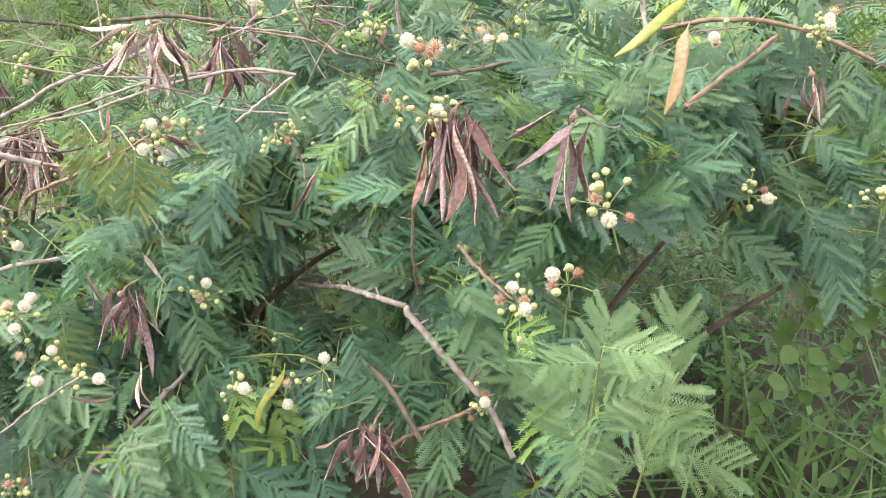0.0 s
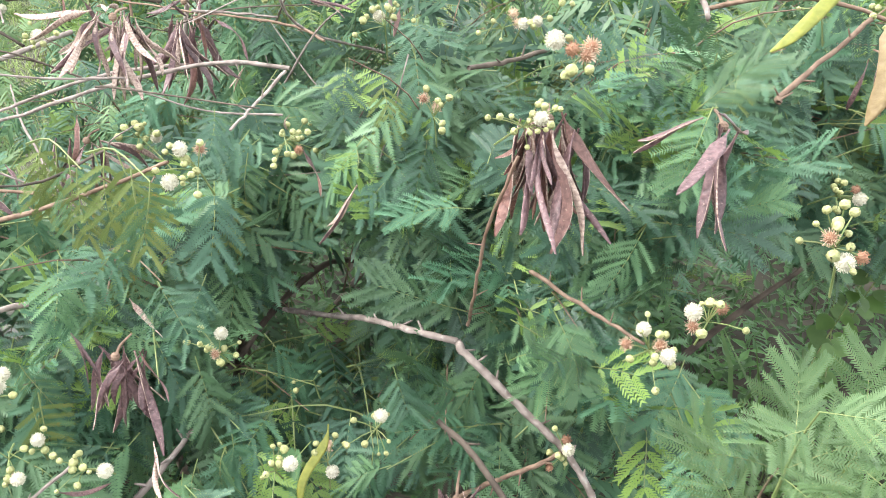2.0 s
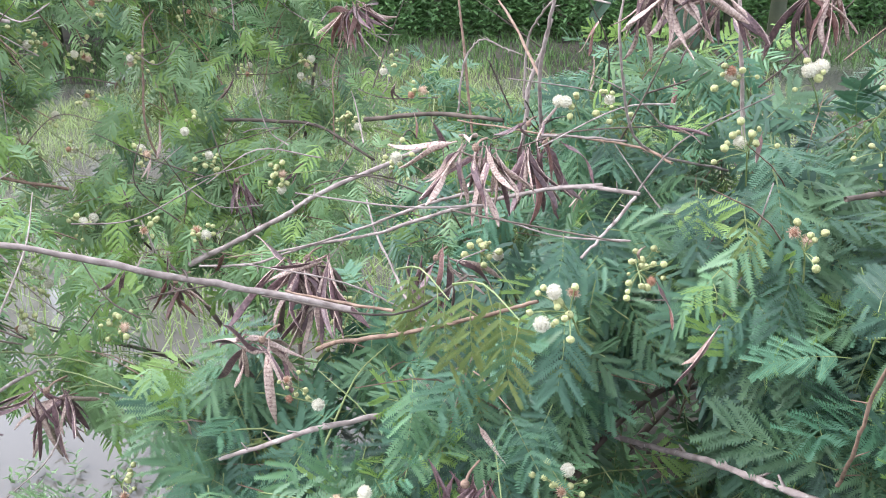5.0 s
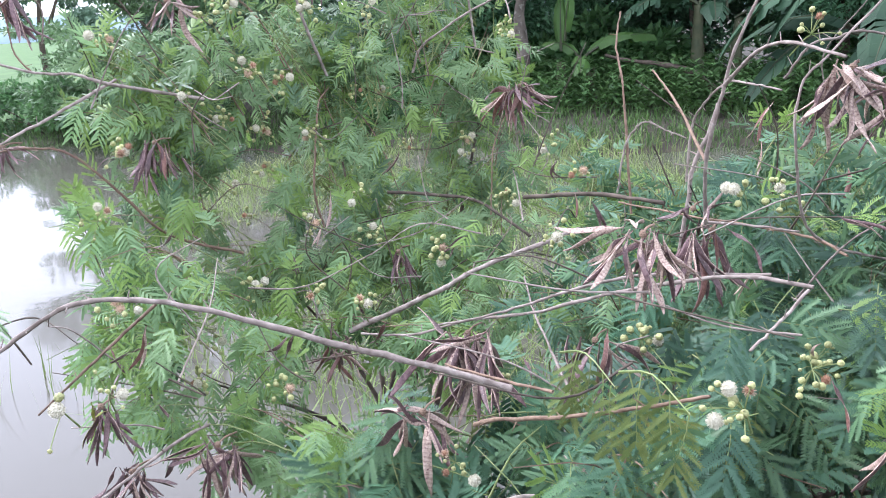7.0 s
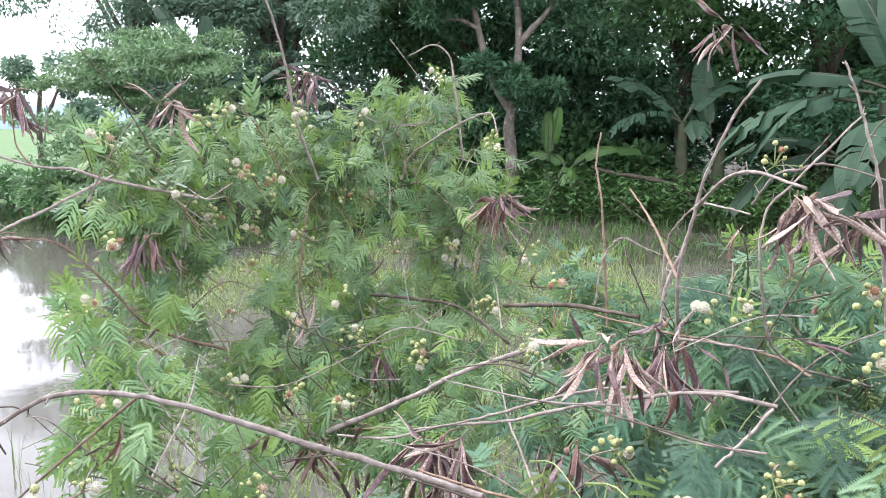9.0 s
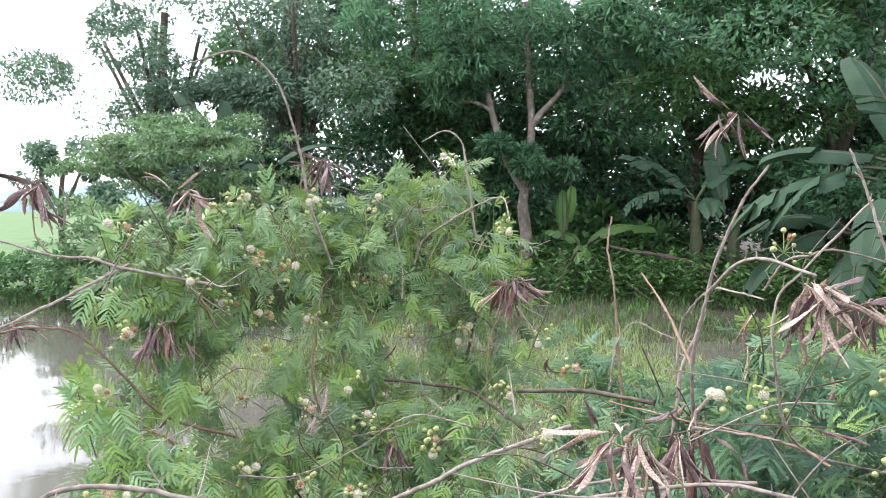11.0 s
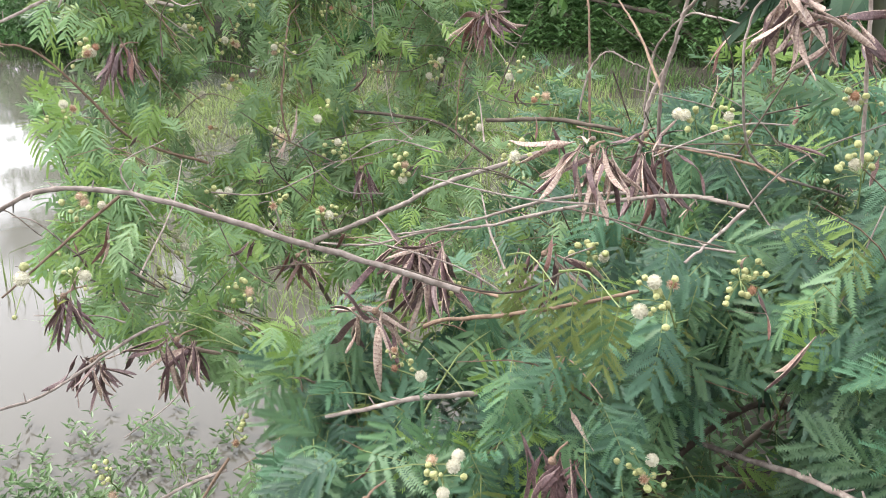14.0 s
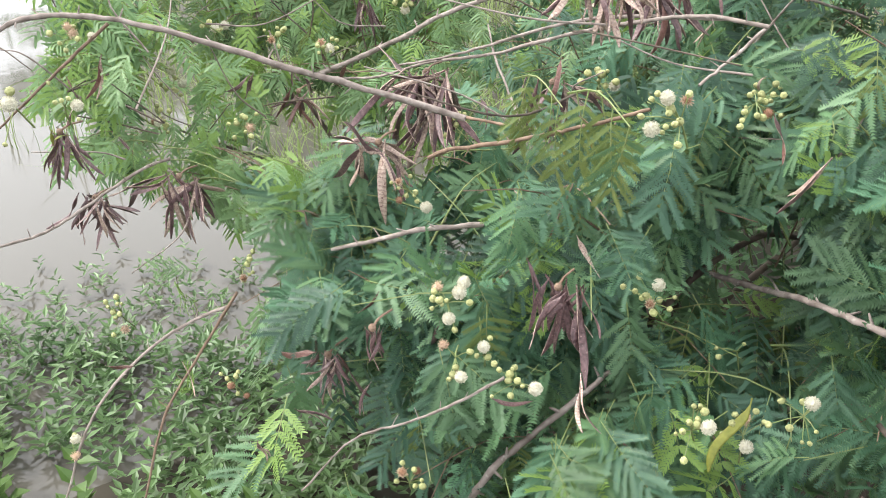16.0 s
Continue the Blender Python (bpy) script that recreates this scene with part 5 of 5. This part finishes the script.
v, f = ground_herbs(spot_list(1550, -2.8, -0.4, 0.3, 2.2, GR, near_bank), 0.13, 0.046, 0.0165, GR)
tagged(put("ground_herbs", mesh_of("ground_herbs", v, f, [HERB])), "low green herbs crowding the shallow water by the bank", "herbs", kind="stuff")
v, f = ground_herbs(spot_list(190, -2.1, -0.6, 0.55, 1.35, GR), 0.16, 0.055, 0.034, GR, 3)
tagged(put("ground_herbs", mesh_of("ground_herbs", v, f, [VINE])), "pale rounded leaves of low plants at the bank", "herbs", kind="stuff")
v, f = ground_herbs(spot_list(260, -2.9, -1.2, 1.5, 2.9, GR, lambda x, y: 0 < y - (1.9 + 0.62 * (x + 1.85)) < 0.5 * GR.random() ** 0.5 * 1.6), 0.06, 0.035, 0.012, GR, 3)
tagged(put("water_herbs", mesh_of("water_herbs", v, f, [HERB])), "green herbs spreading out over the pond water", "herbs", kind="stuff")
v, f = ground_herbs(spot_list(760, -0.8, 1.9, 1.6, 3.2, GR), 0.22, 0.05, 0.022, GR)
tagged(put("ground_herbs", mesh_of("ground_herbs", v, f, [SHADE_HERB])), "broad-leaved herbs under the shrubs, shade in their colour", "herbs", kind="stuff")
v, f = ground_herbs(spot_list(2300, -7.5, 4.0, 11.9, 15.0, GR), 0.60, 0.13, 0.055, GR, 5)
tagged(put("undergrowth", mesh_of("undergrowth", v, f, [THICKET])), "leafy green undergrowth on the far bank", "undergrowth", kind="stuff")

# a leafy vine at the edge of the gap
VR = np.random.default_rng(5)
vine = thing("vine", (0.85, 1.75, 0.1), "climbing vine with rounded yellow-green leaves", "vine")
VINE_LEAF = mesh_of("vine_leaf", np.array([(0, 0, 0), (0.012, 0.004, 0.003), (0.021, 0.018, 0.002), (0.016, 0.034, 0.0), (0, 0.050, -0.005), (-0.016, 0.034, 0.0), (-0.021, 0.018, 0.002), (-0.012, 0.004, 0.003), (0, 0.022, -0.003)]),
                    [(0, 1, 2, 8), (8, 2, 3, 4), (8, 4, 5, 6), (0, 8, 6, 7)], [VINE], smooth=True)
for i in range(5):
    a = np.array((VR.uniform(-0.15, 0.2), VR.uniform(-0.2, 0.3), 0.0))
    line = smooth_line([a, a + np.array((VR.normal(0, 0.1), -0.1, 0.4)), a + np.array((VR.normal(0, 0.18), -0.15, VR.uniform(0.7, 1.0)))], 8)
    v, f = tube(line, 0.0022, 0.0012, 5)
    put("stem", mesh_of("vine_stem", v, f, [STALK]), vine)
    for q in line[4::1]:
        for k in range(2):
            ang = VR.uniform(0, 6.28)
            d = np.array((math.cos(ang), -abs(math.sin(ang)) * 0.8, -0.25))
            put("leaf", VINE_LEAF, vine, placed(np.array(vine.location) + q + VR.normal(0, 0.012, 3), d, (VR.normal(0, 0.3), -0.6, 0.7), VR.uniform(0.6, 1.1)))

# ---- far bank: trees, bananas, log ----
tree("forked_tree", (-3.95, 13.7, 0.25), [(0, 0, -0.1), (0.05, 0, 0.7), (0.0, 0, 1.25), (0.05, 0, 1.55)],
     [([(0.05, 0, 1.5), (-0.2, 0, 1.9), (-0.42, 0, 2.5), (-0.62, 0.1, 3.2), (-0.9, 0.2, 3.9)], 0.08),
      ([(0.05, 0, 1.5), (0.12, 0, 2.0), (0.16, 0, 2.6), (0.1, 0.1, 3.4), (0.05, 0.2, 4.5)], 0.08),
      ([(0.14, 0, 2.5), (0.35, 0, 2.75), (0.6, 0, 3.0), (0.9, 0.1, 3.5)], 0.06),
      ([(-0.5, 0, 2.8), (-0.8, 0, 2.95), (-1.1, 0, 2.95)], 0.04)],
     [((0.15, -0.3, 2.0), (0.55, 0.30, 0.30), 2600), ((-0.9, -0.1, 3.3), (0.8, 0.4, 0.45), 900), ((0.8, -0.1, 3.5), (0.9, 0.4, 0.5), 1000), ((-1.2, 0.3, 4.6), (1.6, 1.2, 0.9), 3600), ((0.6, 0.4, 4.5), (1.5, 1.2, 0.9), 3600), ((1.6, 0.2, 3.9), (0.9, 0.8, 0.7), 1500), ((-0.9, -0.2, 3.5), (0.8, 0.5, 0.5), 900)],
     (0.16, 0.045), TRUNK_BARK, CROWN_DARK, "forked tree with pale grey-brown trunk on the far bank", 1.2, 0.118, 21)

WOOD = [(-13.6, 17.2, 8.0, 1), (-11.8, 15.2, 7.5, 1), (-9.0, 15.6, 8.0, 1), (-10.6, 18.0, 8.5, 1), (-7.0, 16.4, 8.5, 1), (-5.2, 16.2, 8.0, 0), (-3.2, 17.4, 8.0, 0), (-1.4, 16.4, 7.5, 0), (0.8, 16.0, 7.0, 1), (2.8, 14.6, 7.5, 0), (-3.0, 20.5, 9.0, 0), (4.8, 18.0, 8.0, 0), (-8.2, 20.5, 9.5, 0), (2.6, 20.0, 9.0, 1), (6.5, 15.0, 7.5, 0), (1.5, 18.2, 8.5, 0), (-12.2, 21.0, 9.0, 1)]
for i, (x, y, h, paint) in enumerate(WOOD):
    r = np.random.default_rng(100 + i)
    limbs = []
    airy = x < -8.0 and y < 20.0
    for k in range(4):
        a = r.uniform(0, 6.28)
        limbs.append(([(0, 0, h * 0.25), (0.5 * math.cos(a), 0.5 * math.sin(a), h * 0.42), (1.2 * math.cos(a), 1.2 * math.sin(a), h * 0.62)], 0.07))
    full = 1.25 if y < 17.8 and -13 < x < 4 else 0.42
    if airy:
        full *= 1.1
    clumps = [((0, 0, h * 0.80), (2.2, 1.8, h * 0.17), int(1300 * full)), ((r.uniform(-1.3, 1.3), -0.5, h * 0.58), (2.3, 1.5, h * 0.16), int(4600 * full)), ((r.uniform(-1.2, 1.2), -0.6, h * 0.40), (2.2, 1.3, h * 0.14), int(4600 * full)), ((r.uniform(-1, 1), -0.3, h * 0.23), (2.1, 1.0, h * 0.12), int(3300 * full)), ((r.uniform(-1, 1), 0.6, h * 0.10), (2.2, 1.0, h * 0.09), int(2000 * full))]
    tree("woodland_tree", (x, y, 0.3), [(0, 0, -0.1), (r.uniform(-0.2, 0.2), 0, h * 0.2), (r.uniform(-0.4, 0.4), 0, h * 0.4), (0, 0, h * 0.7)], limbs, clumps,
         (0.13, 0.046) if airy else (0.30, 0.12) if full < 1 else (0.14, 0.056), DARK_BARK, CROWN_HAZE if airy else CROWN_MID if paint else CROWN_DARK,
         "airy tree at the edge of the wood, leaves toned for haze" if airy else "dense dark green tree in the wood behind the pond", 1.0, 0.12, 200 + i, group="trees of the wood")

r = np.random.default_rng(41)
layers = []
for k in range(70):
    a, q = r.uniform(0, 6.28), math.sqrt(r.random())
    z = r.uniform(0.35, 2.85)
    w = 2.15 * (1 - ((z - 1.15) / 2.1) ** 2)
    layers.append(((w * q * math.cos(a), w * q * math.sin(a) * 0.8, z), (0.62, 0.5, 0.09), 520))
tree("spreading_shrub_tree", (-8.45, 11.3, 0.1), [(0, 0, -0.1), (0.1, 0, 0.6), (0.0, 0, 1.4), (0.1, 0, 2.1)],
     [([(0, 0, 0.5), (-0.6, -0.2, 1.0), (-1.3, -0.3, 1.3)], 0.04), ([(0, 0, 0.7), (0.6, -0.2, 1.2), (1.2, -0.3, 1.5)], 0.04), ([(0, 0, 1.0), (-0.4, -0.2, 1.6), (-0.9, -0.3, 2.0)], 0.03)],
     layers, (0.105, 0.034), DARK_BARK, CROWN_LIGHT, "light green tree with flat layered sprays", 1.0, 0.07, 42, 0.1)
tree("field_tree", (-23.6, 24.5, 0.5), [(0, 0, -0.1), (0, 0, 1.2), (0.2, 0, 2.6)], [([(0, 0, 1.0), (0.6, 0, 1.8), (1.0, 0, 2.5)], 0.09), ([(0, 0, 1.2), (-0.7, 0, 2.0), (-0.9, 0, 2.8)], 0.09)],
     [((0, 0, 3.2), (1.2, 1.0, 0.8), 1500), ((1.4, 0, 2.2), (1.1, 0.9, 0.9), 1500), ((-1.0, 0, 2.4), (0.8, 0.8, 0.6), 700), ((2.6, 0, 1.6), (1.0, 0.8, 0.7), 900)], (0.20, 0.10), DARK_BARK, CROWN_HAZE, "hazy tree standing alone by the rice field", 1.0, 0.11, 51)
for i, (x, y, w, h) in enumerate(((-11.2, 11.4, 1.5, 0.85), (-9.4, 11.0, 1.1, 0.75), (-13.2, 12.0, 1.4, 0.75), (-5.4, 11.6, 0.9, 0.5), (-7.6, 17.2, 2.0, 2.6), (-4.9, 17.8, 2.0, 2.8), (-2.2, 17.6, 2.0, 2.7), (0.4, 17.2, 2.0, 2.8), (2.6, 16.4, 2.0, 2.6), (-10.4, 17.0, 2.0, 2.5), (-13.2, 17.6, 1.8, 2.2), (-6.0, 15.4, 1.6, 1.3), (-2.6, 15.2, 1.5, 1.2))):
    r = np.random.default_rng(60 + i)
    ob = thing("bank_bush", (x, y, 0.1), "low dark green bush by the water" if y < 13 else "tall leafy bush filling the foot of the wood", "bush", "bushes on the far bank")
    cs = [(r.normal(0, w * 0.45), r.normal(0, 0.35), h * r.uniform(0.25, 0.95)) for k in range(12)]
    v, f = leaf_cloud(cs, [(w * 0.28, 0.3, h * 0.28)] * 12, [240 if y < 13 else 430] * 12, 0.12 if y < 13 else 0.20, 0.055 if y < 13 else 0.10, r, 0.1)
    put("leaves", mesh_of("bank_bush", v, f, [CROWN_MID if y < 16 else CROWN_DARK]), ob)
    pieces = [tube(smooth_line([(0, 0, -0.1), (c[0] * 0.5, c[1] * 0.5, c[2] * 0.6), c], 4), 0.015, 0.006, 5) for c in cs[:6]]
    v, f, s = join(pieces)
    put("stem", mesh_of("bank_bush_stems", v, f, [DARK_BARK]), ob)


def banana_leaf(length, width, arch, torn, seed):
    """A long paddle on a stalk, y ahead, arching over, its edge torn into strips."""
    r = np.random.default_rng(seed)
    n = 26
    pieces = []
    rib = np.array([(0, length * k * (1 - 0.25 * arch * k), length * (0.18 * k - arch * 0.62 * k * k)) for k in np.linspace(0, 1, n + 1)])
    pieces.append(tube(rib, 0.022, 0.006, 5))
    start = int(n * 0.16)
    for e in (-1, 1):
        tilt = 0.0
        for i in range(start, n):
            k = (i - start) / (n - start)
            w0 = width * math.sin(math.pi * min(1, 0.10 + 0.86 * k)) ** 0.55
            w1 = width * math.sin(math.pi * min(1, 0.10 + 0.86 * (k + 1 / (n - start)))) ** 0.55
            if r.random() < torn:
                tilt = r.uniform(-0.55, 0.15)
            gap = 0.16 if r.random() < torn * 0.7 else 0.0
            a, b = rib[i] + (rib[i + 1] - rib[i]) * gap, rib[i + 1]
            out = np.array((e, 0.32, tilt - 0.10))
            q = np.array([a, b, b + out * w1 * 0.5 + (0, 0, 0.03), b + out * w1 - np.array((0, 0, 0.05)), a + out * w0 * (0.98 - gap) - np.array((0, 0, 0.05)), a + out * w0 * 0.5 + (0, 0, 0.03)])
            pieces.append((q, np.array([(0, 1, 2, 5), (5, 2, 3, 4)]), np.ones(2, int)))
    return join(pieces)


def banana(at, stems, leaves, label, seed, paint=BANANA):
    """A banana clump: sheathed stems and great torn leaves."""
    r = np.random.default_rng(seed)
    ob = thing("banana_plant", at, label, "banana plant", "banana plants on the far bank")
    for x, y, h in stems:
        v, f = tube(smooth_line([(x, y, -0.1), (x * 1.05, y, h * 0.5), (x * 1.1, y, h)], 5), 0.11, 0.06, 9, 0.05)
        put("stem", mesh_of("banana_stem", v, f, [BANANA_STEM], smooth=True), ob)
    for k, (x, y, z, turn, rise, length, width, arch, torn) in enumerate(leaves):
        v, f, s = banana_leaf(length, width, arch, torn, seed * 10 + k)
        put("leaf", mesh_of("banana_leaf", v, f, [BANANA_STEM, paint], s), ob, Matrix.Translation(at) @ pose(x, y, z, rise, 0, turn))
    return ob


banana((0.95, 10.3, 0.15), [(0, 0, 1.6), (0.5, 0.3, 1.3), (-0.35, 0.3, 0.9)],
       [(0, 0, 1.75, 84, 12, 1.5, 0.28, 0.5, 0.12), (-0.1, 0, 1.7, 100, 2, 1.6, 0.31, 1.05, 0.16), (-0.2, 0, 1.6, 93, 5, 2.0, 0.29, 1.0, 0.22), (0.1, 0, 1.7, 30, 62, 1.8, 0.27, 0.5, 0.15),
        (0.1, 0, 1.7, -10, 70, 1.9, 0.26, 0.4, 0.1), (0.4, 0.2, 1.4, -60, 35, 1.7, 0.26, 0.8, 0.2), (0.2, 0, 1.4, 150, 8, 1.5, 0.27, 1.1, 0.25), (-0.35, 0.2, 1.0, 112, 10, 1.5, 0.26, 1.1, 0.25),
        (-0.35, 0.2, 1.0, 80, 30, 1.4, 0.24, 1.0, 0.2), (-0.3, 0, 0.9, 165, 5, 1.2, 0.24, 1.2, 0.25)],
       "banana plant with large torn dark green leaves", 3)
banana((-3.2, 13.2, 0.25), [(0, 0, 0.6), (0.4, 0, 0.5)],
       [(0, 0, 0.75, 10, 80, 0.75, 0.105, 0.1, 0.0), (0.06, 0, 0.9, -20, 74, 0.7, 0.09, 0.2, 0.0), (0.3, 0, 0.6, -60, 40, 1.0, 0.15, 0.7, 0.1), (0.3, 0, 0.6, 60, 40, 0.9, 0.15, 0.8, 0.1), (0.3, 0, 0.6, 190, 15, 0.8, 0.14, 0.9, 0.1), (0.4, 0, 0.7, -85, 25, 1.1, 0.15, 0.6, 0.1)],
       "young banana plant with fresh upright leaves", 4, BANANA_YOUNG)
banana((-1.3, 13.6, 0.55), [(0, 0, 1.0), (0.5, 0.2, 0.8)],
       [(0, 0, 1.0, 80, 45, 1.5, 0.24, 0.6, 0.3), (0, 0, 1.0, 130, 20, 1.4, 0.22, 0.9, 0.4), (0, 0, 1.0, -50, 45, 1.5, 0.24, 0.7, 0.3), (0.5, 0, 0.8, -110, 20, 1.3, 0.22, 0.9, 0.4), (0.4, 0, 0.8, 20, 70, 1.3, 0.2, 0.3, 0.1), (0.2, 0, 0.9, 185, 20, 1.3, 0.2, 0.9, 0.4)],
       "banana plant in the shade of the wood", 5, BANANA_SHADE)
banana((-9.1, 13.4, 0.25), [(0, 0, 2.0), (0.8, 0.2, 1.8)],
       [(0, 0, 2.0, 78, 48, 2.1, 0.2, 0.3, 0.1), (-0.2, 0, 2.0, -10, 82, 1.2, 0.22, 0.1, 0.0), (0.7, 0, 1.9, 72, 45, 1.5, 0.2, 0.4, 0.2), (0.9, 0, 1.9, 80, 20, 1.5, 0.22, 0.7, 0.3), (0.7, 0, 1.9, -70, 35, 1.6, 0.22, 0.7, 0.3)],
       "tall banana plant behind the spreading tree", 6, BANANA_SHADE)

v, f = tube(smooth_line([(-2.55, 13.2, 0.92), (-2.2, 13.1, 0.84), (-1.75, 13.0, 0.78), (-1.3, 12.9, 0.66), (-0.8, 12.8, 0.25)], 6), 0.022, 0.05, 9, 0.22)
tagged(put("fallen_log", mesh_of("fallen_log", v, f, [DARK_BARK], smooth=True)), "dark fallen log lying in the undergrowth", "log")

hx = np.linspace(-700, 500, 90)
hv, hf = [], []
hr = np.random.default_rng(9)
for i, x in enumerate(hx):
    top = 11 + 3 * math.sin(x * 0.013) + 2 * math.sin(x * 0.041) + hr.normal(0, 0.5)
    hv += [(x, 420, -2), (x, 425, top), (x, 470, top * 0.8)]
    if i:
        hf += [(3 * i - 3, 3 * i, 3 * i + 1, 3 * i - 2), (3 * i - 2, 3 * i + 1, 3 * i + 2, 3 * i - 1)]
tagged(put("backdrop", mesh_of("backdrop", hv, hf, [HILL], smooth=True)), "distant wood, haze put into its blue colour", "backdrop", kind="structure")
